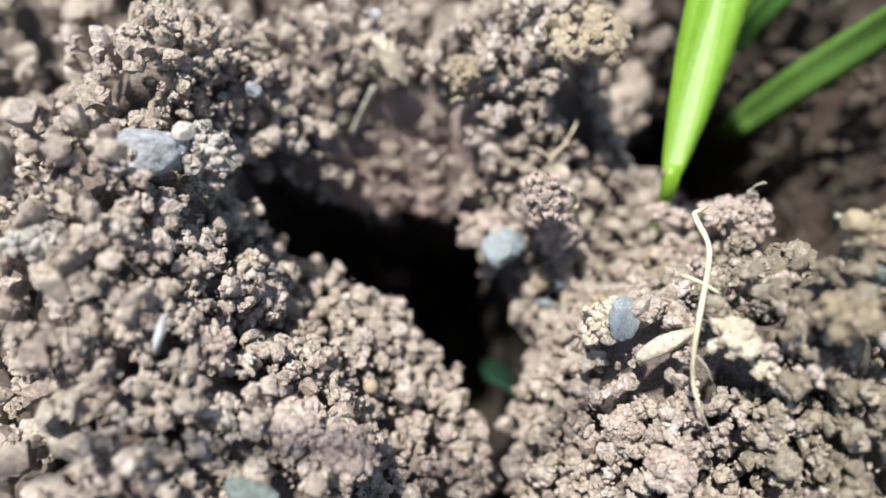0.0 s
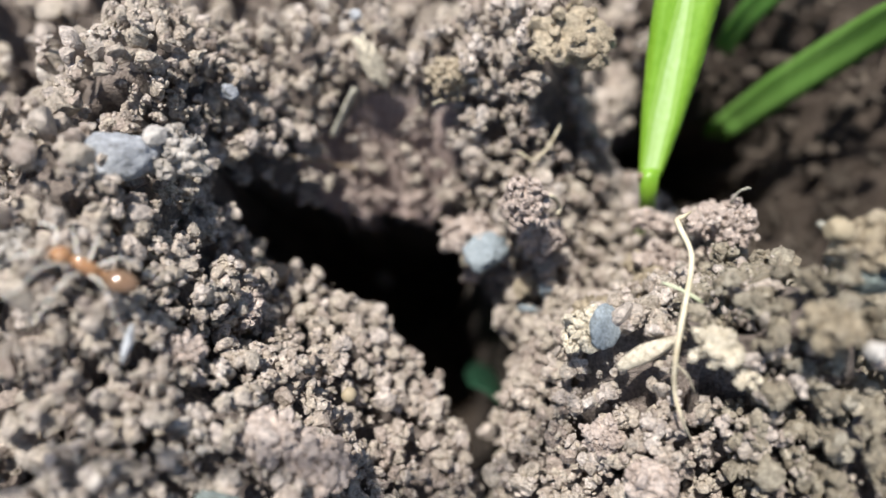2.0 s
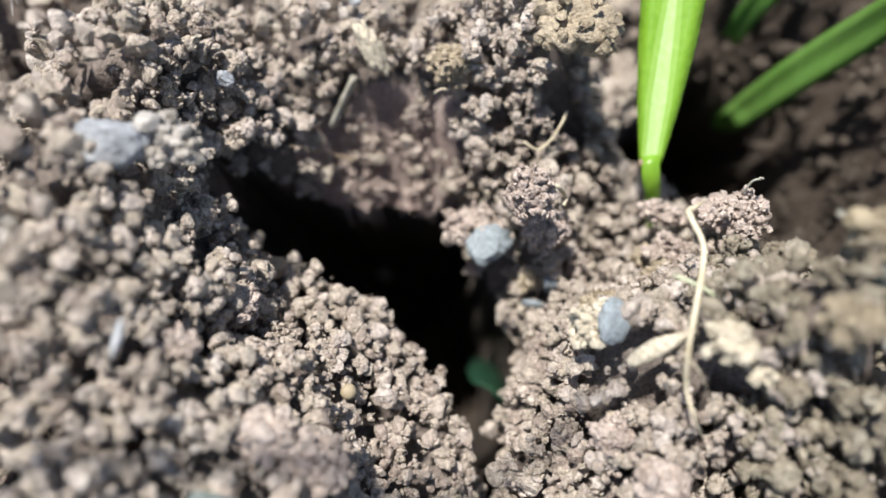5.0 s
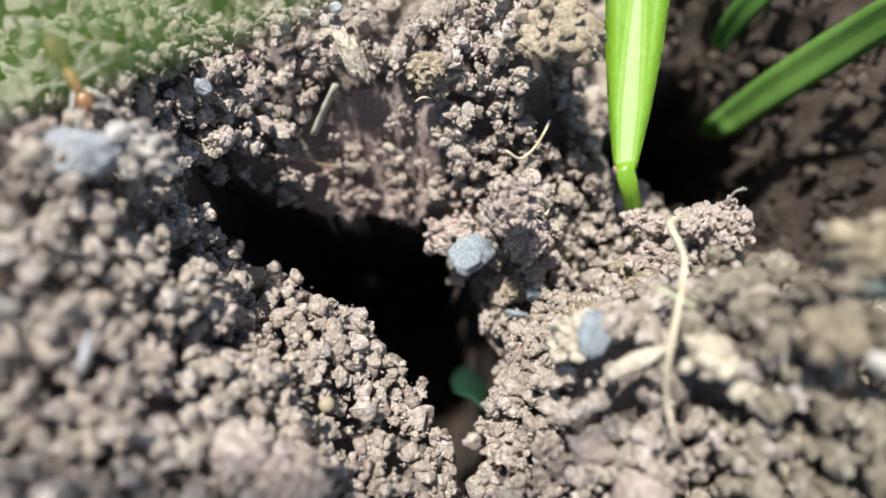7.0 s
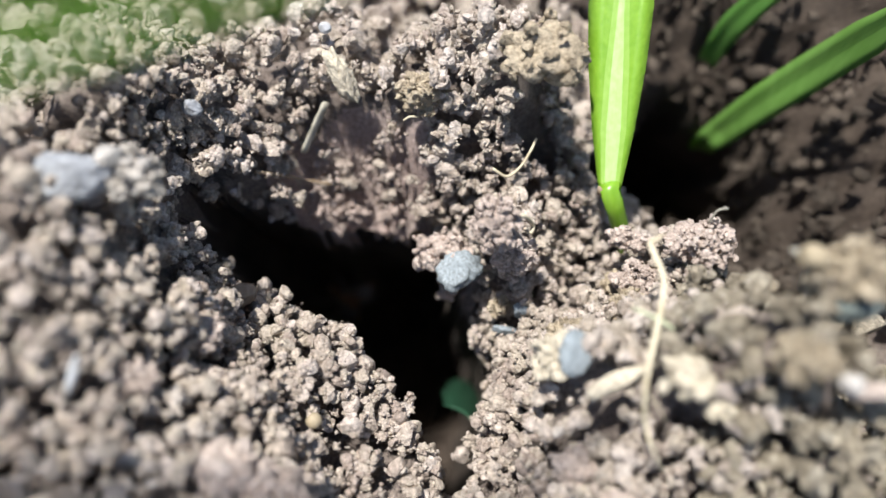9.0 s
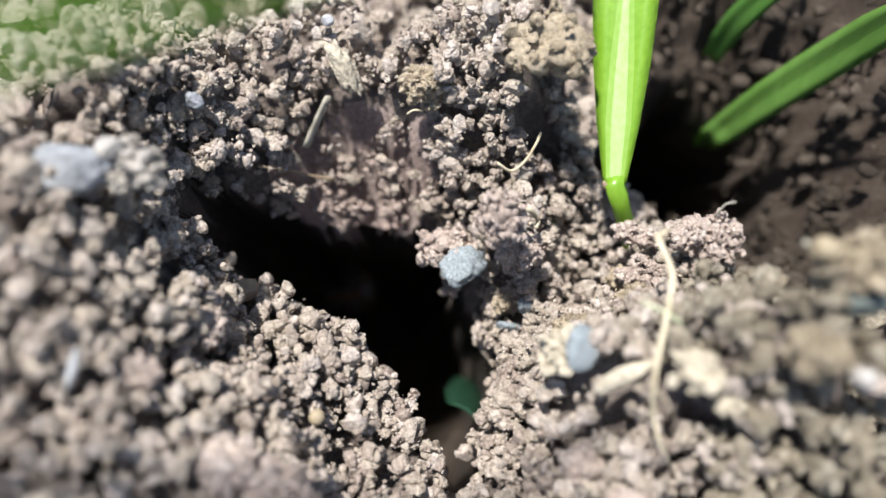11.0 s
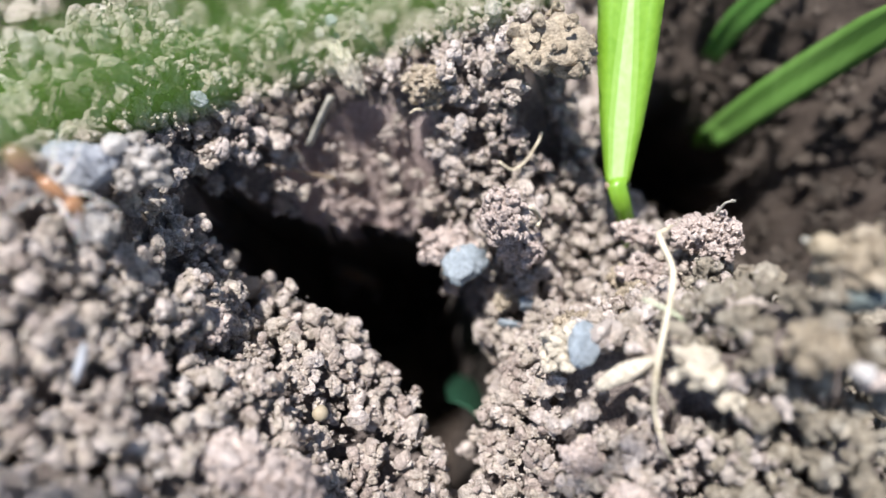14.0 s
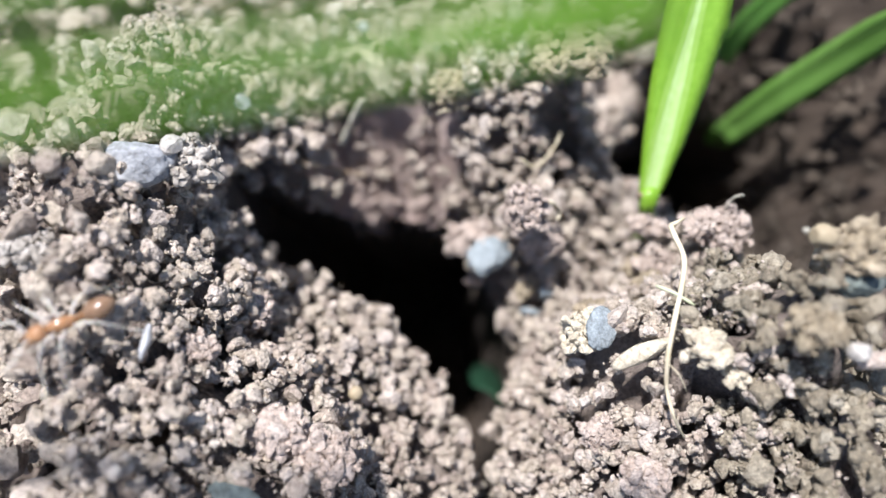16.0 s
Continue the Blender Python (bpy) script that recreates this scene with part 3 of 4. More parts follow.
def granule_meshes(stuff):
    """Small shared crumbs of one soil."""
    if stuff.name not in GRANULES:
        GRANULES[stuff.name] = []
        for p, tri in [cluster_shape(300 + k, 3, 5) for k in range(5)] + [crumb_shape(2, 310 + k, 6, 1.15) for k in range(3)]:
            me = mesh_from("granule", p * MM, tri, False)
            me.materials.append(stuff)
            GRANULES[stuff.name].append(me)
    return GRANULES[stuff.name]


def clod(name, place, size, granules, bead, stuff, seed):
    """A clod: a lumpy core with granules of soil sticking to it; size: half lengths in mm."""
    r = random.Random(seed)
    thing = new(name)
    thing.matrix_basis = Matrix.Translation(Vector(place) * MM)
    p, tri = crumb_shape(4, seed + 100, 30, 1.1)
    me = mesh_from("core", p * np.array(size) * 0.95 * MM, tri)
    me.materials.append(stuff)
    new("core", me).parent = thing
    shapes = granule_meshes(stuff)
    for k in range(granules):
        up = 1 - 1.6 * (k + 0.5) / granules
        turn = 2.4 * k + r.uniform(-0.4, 0.4)
        way = Vector((math.sqrt(max(0, 1 - up * up)) * math.cos(turn), math.sqrt(max(0, 1 - up * up)) * math.sin(turn), up))
        far = (0.8 + 0.5 * noise.noise(way * 1.6 + Vector((seed, seed, 0)))) * r.uniform(0.85, 1.05)
        own = bead * r.choice((0.6, 0.8, 1.0, 1.2, 1.5, 1.8))
        grain = new("granule", shapes[k % 8])
        grain.parent = thing
        grain.matrix_basis = Matrix.LocRotScale(Vector((way.x * size[0], way.y * size[1], way.z * size[2])) * far * MM, Euler((r.uniform(0, 6), r.uniform(0, 6), r.uniform(0, 6))), (own, own, own))
    return thing


CLODS = [  # place in mm, half lengths, granules, granule size, material, label
    ((2.1, 3.1, -4.7), (2.0, 1.5, 1.6), 70, 0.32, PINK_SOIL, "pinkish granular soil clod at the edge of the nest hole"),
    ((2.4, 1.9, -8.4), (0.5, 0.5, 0.7), 16, 0.24, PINK_SOIL, "small hanging tip of soil granules below the grey pebble"),
    ((4.9, 1.5, 2.4), (1.4, 1.5, 2.1), 80, 0.27, PINK_SOIL, "light clod of fine soil granules standing beside the hole"),
    ((6.3, 1.2, -1.0), (1.5, 1.3, 1.6), 54, 0.3, PINK_SOIL, "brown granular soil clod under the curled root hair"),
    ((5.6, -0.4, -5.2), (0.6, 0.6, 0.8), 16, 0.24, TAN_SOIL, "small cluster of soil granules above the grey flake"),
    ((7.7, 10.4, 5.9), (2.9, 2.3, 1.9), 11, 0.45, TAN_SOIL, "large tan soil clod on the bank behind the hole"),
    ((0.8151, 9.946, 2.88), (1.5, 1.1, 1.3), 40, 0.34, TAN_SOIL, "knobbly tan soil clod on the bank behind the hole"),
    ((13.86, 0.16, -2.47), (1.5, 1.2, 1.2), 54, 0.28, PINK_SOIL, "brown soil clod beside the dry root"),
    ((12.59, 0.4426, -3.659), (0.8, 0.7, 0.7), 22, 0.24, TAN_SOIL, "small dark soil clod on the rim of the mound"),
    ((12.78, 2.698, -1.828), (0.8, 0.6, 0.6), 22, 0.24, PINK_SOIL, "small pale soil clod at the foot of the grass blade"),
    ((13.91, 2.476, -1.864), (0.8, 0.6, 0.6), 22, 0.24, PINK_SOIL, "small pale soil clod leaning on the grass blade"),
    ((16.5, 1.0, 1.2), (2.2, 1.5, 1.2), 80, 0.24, PINK_SOIL, "grey-brown soil clod behind the dry root"),
    ((9.312, -3.723, -1.111), (1.5, 1.1, 0.9), 60, 0.26, TAN_SOIL, "tan granular clod between the root and the hole"),
    ((7.7, -6.2, 3.3), (1.4, 1.3, 1.3), 36, 0.3, YELLOW_SOIL, "tan soil clod in which a bluish flake is wedged"),
    ((12.72, -8.25, 7.1), (1.35, 1.25, 1.0), 5, 0.3, YELLOW_SOIL, "smooth yellowish soil clod beside the dry root"),
    ((14.2, -9.55, 6.3), (0.65, 0.6, 0.6), 4, 0.25, YELLOW_SOIL, "small round yellowish soil clod on the mound"),
    ((12.72, -1.635, -1.612), (1.2, 0.9, 0.9), 40, 0.28, TAN_SOIL, "tan soil clod under the dry root"),
    ((16.46, -8.528, 10.26), (1.2, 1.0, 1.2), 40, 0.3, TAN_SOIL, "yellowish soil clod on top of the mound"),
    ((19.0, -4.8, 10.4), (1.8, 1.2, 1.0), 50, 0.36, TAN_SOIL, "tan soil clod carrying a pale seed"),
    ((-7.80, -11.92, 4.21), (1.4, 1.2, 1.2), 30, 0.45, PINK_SOIL, "pale pinkish soil clod on the mound"),
    ((-5.67, -12.89, 3.38), (1.5, 1.3, 1.2), 34, 0.45, PINK_SOIL, "pink-tinged soil clod low on the mound"),
    ((-10.16, -4.58, 2.02), (1.0, 0.8, 0.8), 40, 0.25, PINK_SOIL, "light soil clod roofing a small pit"),
    ((-12.06, -8.17, 6.03), (1.1, 0.9, 0.9), 40, 0.27, PINK_SOIL, "light brown granular clod on the mound"),
    ((-12.75, 1.0, 8.7), (1.6, 1.3, 1.2), 14, 0.45, PALE_SOIL, "whitish lumpy clod on the bank above the hole"),
    ((-19.23, -4.35, 9.41), (1.6, 1.0, 0.8), 24, 0.4, PALE_SOIL, "flat whitish clod on the crater's slope"),
    ((8.4, -11.2, 1.2), (1.0, 0.8, 0.8), 36, 0.28, PINK_SOIL, "pinkish granular clod on the mound's flank"),
    ((10.4, -13.6, 2.3), (1.2, 1.0, 1.0), 40, 0.32, PINK_SOIL, "pale granular clod low on the mound's flank"),
]
for k, (place, size, beads, bead, stuff, label) in enumerate(CLODS):
    tagged(clod("soil_clod", (place[0], place[1] - 0.15, place[2] + 0.35), size, int(beads * 1.9), bead, stuff, k + 3), label, "soil clod", "soil clods round the nest hole")

solid("pebble", stone(4, (1.45, 1.3, 1.0), 3, 9, 0.09), GREY_STONE, pose(3.1 * MM, 1.3 * MM, -3.6 * MM, 25, 8, 15), "blue-grey rough pebble stuck in the hole's edge", "pebble")
solid("stone_flake", stone(8, (0.85, 1.2, 0.5), 3, 6, 0.06), GREY_STONE, pose(8.35 * MM, -6.60 * MM, 4.86 * MM, 25, 20, -8), "bluish grey stone flake wedged in a tan clod", "stone")
solid("stone_flake", stone(12, (1.3, 0.3, 0.4), 3, 9, 0.08), GREY_STONE, pose(6 * MM, -1.85 * MM, -5.7 * MM, 10, 20, -5), "slim grey stone flake pointing over the hole", "stone")
solid("stone_flake", stone(13, (0.6, 0.5, 0.8), 3, 9, 0.08), GREY_STONE, pose(6.9 * MM, -0.85 * MM, -4.7 * MM, 10, -20, 5), "small blue-grey stone flake above the slim one", "stone")
solid("stone_flake", stone(14, (1.3, 0.7, 0.5), 3, 9, 0.08), GREEN_STONE, pose(-9.35 * MM, -15.25 * MM, 5.79 * MM, 10, 10, -15), "grey-green flat stone on the mound", "stone")
solid("flat_stone", stone(21, (2.0, 1.3, 0.9), 3, 12, 0.07), BLUISH_STONE, pose(-15.09 * MM, 0.20 * MM, 9.95 * MM, 35, 10, 20), "rough bluish white stone in the crater wall", "stone")
solid("round_grain", stone(25, (0.45, 0.45, 0.45), 2, 3), SEED, pose(-4.89 * MM, -8.57 * MM, -0.91 * MM), "small round pale grain in the mound", "pebble")
solid("brown_grain", stone(26, (1.15, 0.75, 0.6), 3, 6, 0.08), BROWN_GRAIN, pose(-10.21 * MM, -0.72 * MM, -2.77 * MM, 0, 0, 30), "smooth yellowish brown grain on the hole's rim", "pebble")
solid("quartz_grain", stone(27, (0.4, 0.32, 0.4), 2, 7), QUARTZ, pose(-5.07 * MM, 13.97 * MM, 4.00 * MM), "glinting white quartz grain on the bank", "pebble")
solid("quartz_sliver", stone(28, (0.22, 0.22, 0.95), 2, 7), QUARTZ, pose(-13.17 * MM, -9.05 * MM, 9.52 * MM, -55, 0, -20), "thin white sliver of quartz on the mound", "pebble")
solid("quartz_grain", stone(29, (0.6, 0.45, 0.6), 3, 7, 0.06), BLUISH_STONE, pose(-11.88 * MM, 7.40 * MM, 4.94 * MM), "pale bluish grain on the bank", "pebble")
solid("white_pebble", stone(30, (0.5, 0.45, 0.7), 2, 5), PALE_STONE, pose(18.61 * MM, -9.43 * MM, 9.66 * MM, 20, 10, 0), "whitish oval pebble on the mound", "pebble")
solid("bark_chip", stone(31, (1.7, 0.5, 0.45), 2, 9, 0.06), YELLOW_SOIL, pose(10.15 * MM, -8.08 * MM, 5.25 * MM, 20, -10, 25), "pale flat woody chip on the mound", "wood chip")
solid("bark_chip", stone(33, (0.7, 0.6, 1.9), 3, 9, 0.16), YELLOW_SOIL, pose(-4.11 * MM, 11.53 * MM, 2.28 * MM, -25, -25, 0), "pale upright chip on the bank behind the hole", "wood chip")
seed_thing = new("seed")
seed_thing.matrix_basis = pose(17.2 * MM, -4.6 * MM, 11.5 * MM, 10, 15, -10)
tagged(seed_thing, "pale yellow rounded seed on a soil clod", "seed")
part("husk", stone(35, (0.75, 0.55, 0.52), 3, 3, 0.02), SEED, seed_thing)
part("stalk_scar", tube([(-0.8, 0, 0), (-1.0, 0.02, 0.02)], [0.16, 0.1]), STRAW, seed_thing, "dull grey scar at the seed's end")

# fibres and roots
root = new("dry_root")
tagged(root, "thin pale dry root arching over the mound", "root")
line = [p + Vector((0, -0.4, 0.9)) * (0.9 * min(1.0, k / 8) + 0.9 * math.sin(math.pi * min(1.0, k / 44))) for k, p in enumerate(bend(ROOT_LINE, 6))]
part("stem", tube(line, [0.06 + 0.08 * min(1, k / 24) + 0.03 * noise.noise(p * 1.3) for k, p in enumerate(line)]), ROOT, root)
part("torn_end", tube([line[-1], line[-1] + Vector((0.35, 0.15, 0.1)), line[-1] + Vector((0.75, 0.4, 0.2))], [0.17, 0.12, 0.05], 6, 0.6), ROOT, root, "frayed flat end of the root")
part("side_hair", tube(bend([(11.0, -9.1, 6.7), (11.5, -9.6, 6.5), (12.1, -10.1, 5.4)], 4), 0.035, 5), ROOT, root)
solid("root_hair", tube(bend([(5.04, 6.85, -0.81), (5.93, 6.69, -1.44), (6.79, 7.35, -1.34), (7.38, 8.06, -0.63), (7.7, 8.71, -0.36)], 5), 0.09, 6), ROOT, Matrix.Translation(Vector((0, -0.6, 1.3)) * MM), "thin pale root hair lying across the bank", "root", "dry root fibres")
solid("root_hair", tube(bend([(6.2, 2.6, -0.7), (6.4, 3.0, -0.2), (6.9, 3.1, -0.1), (7.6, 3.31, -1.65), (7.44, 2.81, -1.71)], 5), 0.13, 6), ROOT, Matrix.Translation(Vector((-0.5, -1.4, 3.2)) * MM), "short curled pale root hair on a clod", "root", "dry root fibres")
solid("grass_sliver", tube(bend([(10.7, -5.0, 6.6), (11.6, -5.5, 6.75), (12.5, -6.1, 6.7)], 4), [0.03] + [0.09] * 7 + [0.03], 6, 0.5), STRAW_GREEN, Matrix.Translation(Vector((0, -0.2, 0.5)) * MM), "short pale green grass sliver under the root", "grass")
solid("straw_piece", tube(bend([(-7.0, 9.6, -3.1), (-6.2, 10.4, -1.6), (-5.3, 11.3, -0.1)], 4), 0.34, 8, 0.5), STRAW, Matrix.Translation(Vector((0, -0.2, 0.5)) * MM), "grey flat piece of straw lying on the bank", "straw")
solid("root_stub", tube(bend([(18.94, -9.3, 8.16), (20.2, -9.4, 8.5), (22.2, -9.6, 8.7)], 5), 0.42, 8), PINK_SOIL, Matrix.Translation(Vector((0, -0.2, 0.5)) * MM), "reddish brown root stub sticking out of the mound", "root")
solid("root_hair", tube(bend([(0.3, 9.4, 2.5), (0.9, 9.3, 2.9), (1.5, 9.5, 2.7), (2.3, 9.6, 3.2)], 5), 0.08, 6), ROOT, Matrix.Translation(Vector((0, -0.3, 0.6)) * MM), "tiny white crooked root hair on the bank", "root", "dry root fibres")
solid("root_hair", tube(bend([(-0.3, 8.9, 1.5), (0.1, 8.9, 1.9), (0.6, 9.0, 1.7)], 5), 0.08, 6), ROOT, Matrix.Translation(Vector((0, -0.3, 0.6)) * MM), "short white root hair hanging from the bank", "root", "dry root fibres")
solid("root_hair", tube(bend([(-9.6, 7.2, -1.6), (-8.2, 7.6, -2.6), (-6.8, 8.1, -4.2), (-5.4, 8.4, -5.2)], 5), 0.12, 6), BROWN_GRAIN, Matrix.Translation(Vector((0, -0.3, 0.6)) * MM), "brown root fibre lying across the recess", "root", "dry root fibres")
solid("stone", stone(41, (1.7, 0.9, 0.8), 3, 9, 0.08), GREEN_STONE, pose(19.2 * MM, -6.1 * MM, 9.8 * MM, 10, 10, 10), "dull grey-green stone on the mound's shoulder", "stone")
solid("root_hair", tube(bend([(17.0, 1.6, 3.0), (17.2, 1.8, 4.1), (17.5, 1.6, 4.7), (17.2, 1.5, 5.0)], 4), 0.07, 5), STRAW, Matrix.Translation(Vector((-0.3, 0.0, -0.6)) * MM), "tiny grey root hair standing on a clod", "root", "dry root fibres")

# ---- grass ----


def strip(points, widths, face, fold=0.25, thick=0.14, count=8):
    """A grass blade along the points in mm, folded like a V about its midrib; face: the way its upper side looks."""
    bm = bmesh.new()
    points = bend(points, count)
    last = len(points) - 1
    widths = [widths[int(s)] + (widths[min(int(s) + 1, len(widths) - 1)] - widths[int(s)]) * (s - int(s)) for s in (k / last * (len(widths) - 1) for k in range(last + 1))]
    face, rings = Vector(face), []
    for k, p in enumerate(points):
        way = (points[min(k + 1, last)] - points[max(k - 1, 0)]).normalized()
        side = way.cross(face).normalized()
        out = side.cross(way).normalized()
        half = max(0.03, widths[k] / 2)
        edge = fold * half
        row = [(-half, edge), (-half * 0.5, edge * 0.4), (0, 0), (half * 0.5, edge * 0.4), (half, edge), (half * 0.5, edge * 0.4 - thick), (0, -thick * 1.3), (-half * 0.5, edge * 0.4 - thick)]
        rings.append([bm.verts.new((p + side * x + out * y) * MM) for x, y in row])
    for a, b in zip(rings, rings[1:]):
        for i in range(8):
            bm.faces.new((a[i], a[(i + 1) % 8], b[(i + 1) % 8], b[i]))
    bm.faces.new(rings[0])
    bm.faces.new(rings[-1])
    return bm


def grass(place, line, widths, face, label, colour, rib_colour, rib=0.3):
    """A grass blade rooted at place; line: its course from there."""
    thing = new("grass_shoot")
    thing.matrix_basis = Matrix.Translation(Vector(place) * MM)
    tagged(thing, label, "grass", "grass blades")
    part("blade", strip(line, widths, face), colour, thing)
    lift = Vector(face).normalized() * 0.02
    keel = part("midrib", strip([Vector(p) + lift for p in line], rib if hasattr(rib, "__len__") else [w * rib for w in widths], face, 0.2, 0.06), rib_colour, thing, "pale midrib")
    for f in keel.data.polygons:
        f.use_smooth = False
    return thing
GREEN_BASE = (13.95, 3.9, -5.0)
KINK, TOP = Vector((-1.0, 1.0, 5.2)), Vector((0.48, 9.64, 11.31))
green_blade = grass(GREEN_BASE, [KINK, KINK.lerp(TOP, 0.33), KINK.lerp(TOP, 0.66), TOP, KINK.lerp(TOP, 1.5), KINK.lerp(TOP, 2.1)], [1.35, 2.5, 3.3, 3.75, 3.2, 0.5], (-0.17, -0.5, 0.85),
                    "bright fresh green grass blade rising from the soil", GRASS, GRASS_RIB, [0.6, 0.85, 0.7, 0.35, 0.15, 0.05])
band_line = [KINK, KINK.lerp(TOP, 0.33), KINK.lerp(TOP, 0.66), TOP, KINK.lerp(TOP, 1.5), KINK.lerp(TOP, 2.1)]
band = part("pale_band", strip([p + Vector((-0.17, -0.5, 0.85)) * 0.01 for p in band_line], [1.0, 1.5, 1.4, 0.95, 0.5, 0.1], (-0.17, -0.5, 0.85), 0.21, 0.06), GRASS_BAND, green_blade, "lighter green band along the midrib")
for f in band.data.polygons:
    f.use_smooth = False
part("sheath", tube([(0.35, 0.4, -4.0), (0.1, 0.1, -1.5), (0, 0, 0), KINK * 0.6, KINK * 1.06], [0.5, 0.55, 0.56, 0.6, 0.7], 12, 0.8), GRASS, green_blade, "pale green sheath at the blade's foot")
part("collar", tube([KINK * 0.96 + Vector((-0.5, -0.2, 0)), KINK * 1.0 + Vector((-0.55, -0.2, 0)), KINK * 1.08 + Vector((-0.6, -0.2, 0.1))], [0.12, 0.24, 0.08], 8), BROWN_GRAIN, green_blade, "small browned collar where the blade leaves its sheath")
grass((27.93, 24.46, -26.11), [(0.0, 0.0, 0.0), (-2.83, -4.65, 7.76), (-4.92, -8.42, 14.28), (-4.3, -8.88, 16.82), (-2.69, -9.01, 20.63), (-0.65, -9.08, 24.45), (0.94, -9.66, 28.6), (2.43, -10.74, 33.61)], [0.8, 1.3, 1.8, 2.3, 2.6, 2.7, 2.5, 1.2], (-0.3, -0.55, 0.75), "green grass blade leaning away in the shade", GRASS_SOFT, GRASS_SOFT, 0.45)
grass((28.5, 27.0, float(height(28.5, 27.0))), [(0, 0, 0), (2.0, -0.8, 9), (5.5, -2.0, 16), (10, -3, 22)], [2.4, 3.0, 2.6, 0.4], (-0.3, -0.55, 0.75), "dark green grass blade growing in deep shade", GRASS_DEEP, GRASS_DEEP)
grass((23.0, 21.5, float(height(23.0, 21.5))), [(0, 0, 0), (0.6, -0.3, 5), (3.0, -0.6, 10.5), (5.0, -0.8, 12)], [1.5, 2.0, 1.6, 0.3], (-0.3, -0.55, 0.75), "short green grass blade behind a taller one", GRASS_DEEP, GRASS_DEEP)
grass((4.8, 0.4, -27.0), [(0, 0, 0), (-0.3, -1.9, 5), (-0.8, -4.0, 10), (-1.3, -5.6, 13.4)], [3.0, 4.0, 4.2, 2.8], (-0.2, -0.5, 0.8), "grass blade down in the crack, its green darkened for shade", GRASS_TEAL_SHADE, GRASS_TEAL_SHADE)
LEAF_LINE = [(0.0, 0.0, 0.0), (0.5, 0.0, 11.0), (7.04, -0.59, 20.38), (17.59, -1.08, 19.54), (31.98, -1.97, 25.53), (36.27, -2.16, 26.74), (40.07, -1.96, 27.24), (43.6, -1.62, 27.37), (46.29, -1.28, 27.29), (48.11, -0.93, 27.0)]
near_leaf = grass((-44.0, -10.0, 5.67), LEAF_LINE, [1.2, 1.05, 0.9, 0.75, 0.52, 0.46, 0.42, 0.45, 0.85, 1.0], (0.1, -0.45, 0.9), "tuft of long thin green leaves arching close over the nest", GRASS_MID, GRASS_MID, 0.15)
for shift in (-1.0, 1.5):
    fan = [Vector(p) + Vector((0, 0.75, 0.35)) * shift * min(1, k / 4) * (1 - 0.6 * max(0, k - 6) / 3) for k, p in enumerate(LEAF_LINE)]
    part("blade", strip(fan, [1.0, 0.9, 0.7, 0.56, 0.46, 0.42, 0.38, 0.3, 0.24, 0.1], (0.1, -0.45, 0.9)), GRASS_MID, near_leaf)

# ---- ants ----


def ball(place, size, tilt=0.0, narrow=0.0):
    """An egg-shaped body part; sizes are half lengths in mm."""
    bm = bmesh.new()
    bmesh.ops.create_uvsphere(bm, u_segments=16, v_segments=12, radius=1.0)
    turn = Euler((0, radians(tilt), 0)).to_matrix()
    for v in bm.verts:
        shrink = 1 - narrow * v.co.x
        v.co = (turn @ Vector((v.co.x * size[0], v.co.y * size[1] * shrink, v.co.z * size[2] * shrink)) + Vector(place)) * MM
    return bm


LEG_ROOTS = [(0.55, 0.22, 0.85, 40), (0.15, 0.26, 0.82, 88), (-0.2, 0.24, 0.85, 138)]  # where the legs sit, and their angle from the head


def build_ant(label):
    """An ant about 4 mm long, facing +x, its feet at z = 0. Returns the thing and its legs with their rest poses."""
    ant = new("ant")
    tagged(ant, label, "ant", "ants at the nest")
    part("thorax", ball((0.15, 0, 1.0), (0.72, 0.3, 0.33), -8, 0.12), ANT_ORANGE, ant)
    part("petiole", ball((-0.7, 0, 0.95), (0.2, 0.13, 0.24)), ANT_ORANGE, ant)
    part("gaster", ball((-1.45, 0, 1.0), (0.78, 0.5, 0.48), 12, -0.1), ANT_DARK, ant, "dark glossy abdomen")
    head = part("head", ball((1.25, 0, 1.0), (0.5, 0.42, 0.34), 18, 0.15), ANT_ORANGE, ant)
    for side in (1, -1):
        part("eye", ball((1.3, 0.34 * side, 1.12), (0.1, 0.06, 0.09)), EYE, head)
        part("mandible", tube([(1.62, 0.2 * side, 0.86), (1.85, 0.2 * side, 0.8), (1.98, 0.06 * side, 0.76)], [0.09, 0.07, 0.03], 6), ANT_DARK, head)
        part("antenna", tube(bend([(1.55, 0.15 * side, 1.15), (1.8, 0.65 * side, 1.55), (2.3, 0.95 * side, 1.3), (2.8, 1.05 * side, 0.9)], 4), [0.05] * 5 + [0.06] * 8, 6), ANT_LEG, head, "elbowed feeler, pale with painted-in glints")
    legs = []
    for x, y, z, angle in LEG_ROOTS:
        for side in (1, -1):
            leg = part("leg", tube(bend([(0, 0, 0), (0.85, 0, 0.6), (1.6, 0, 0.2), (2.1, 0, -0.5), (2.75, 0, -z)], 4), [0.085, 0.085, 0.075, 0.065, 0.055, 0.05, 0.047, 0.044, 0.042, 0.04, 0.037, 0.034, 0.032, 0.03, 0.028, 0.027, 0.026], 6), ANT_LEG, ant, "thin jointed leg, pale with painted-in glints")
            legs.append((leg, x * MM, y * side * MM, z * MM, angle * side))
            leg.matrix_basis = pose(x * MM, y * side * MM, z * MM, 0, 0, angle * side)
    return ant, legs


first_ant, first_legs = build_ant("orange-brown ant with a dark glossy abdomen walking over soil")
second_ant, second_legs = build_ant("orange-brown ant dragging a soil crumb out of the nest")
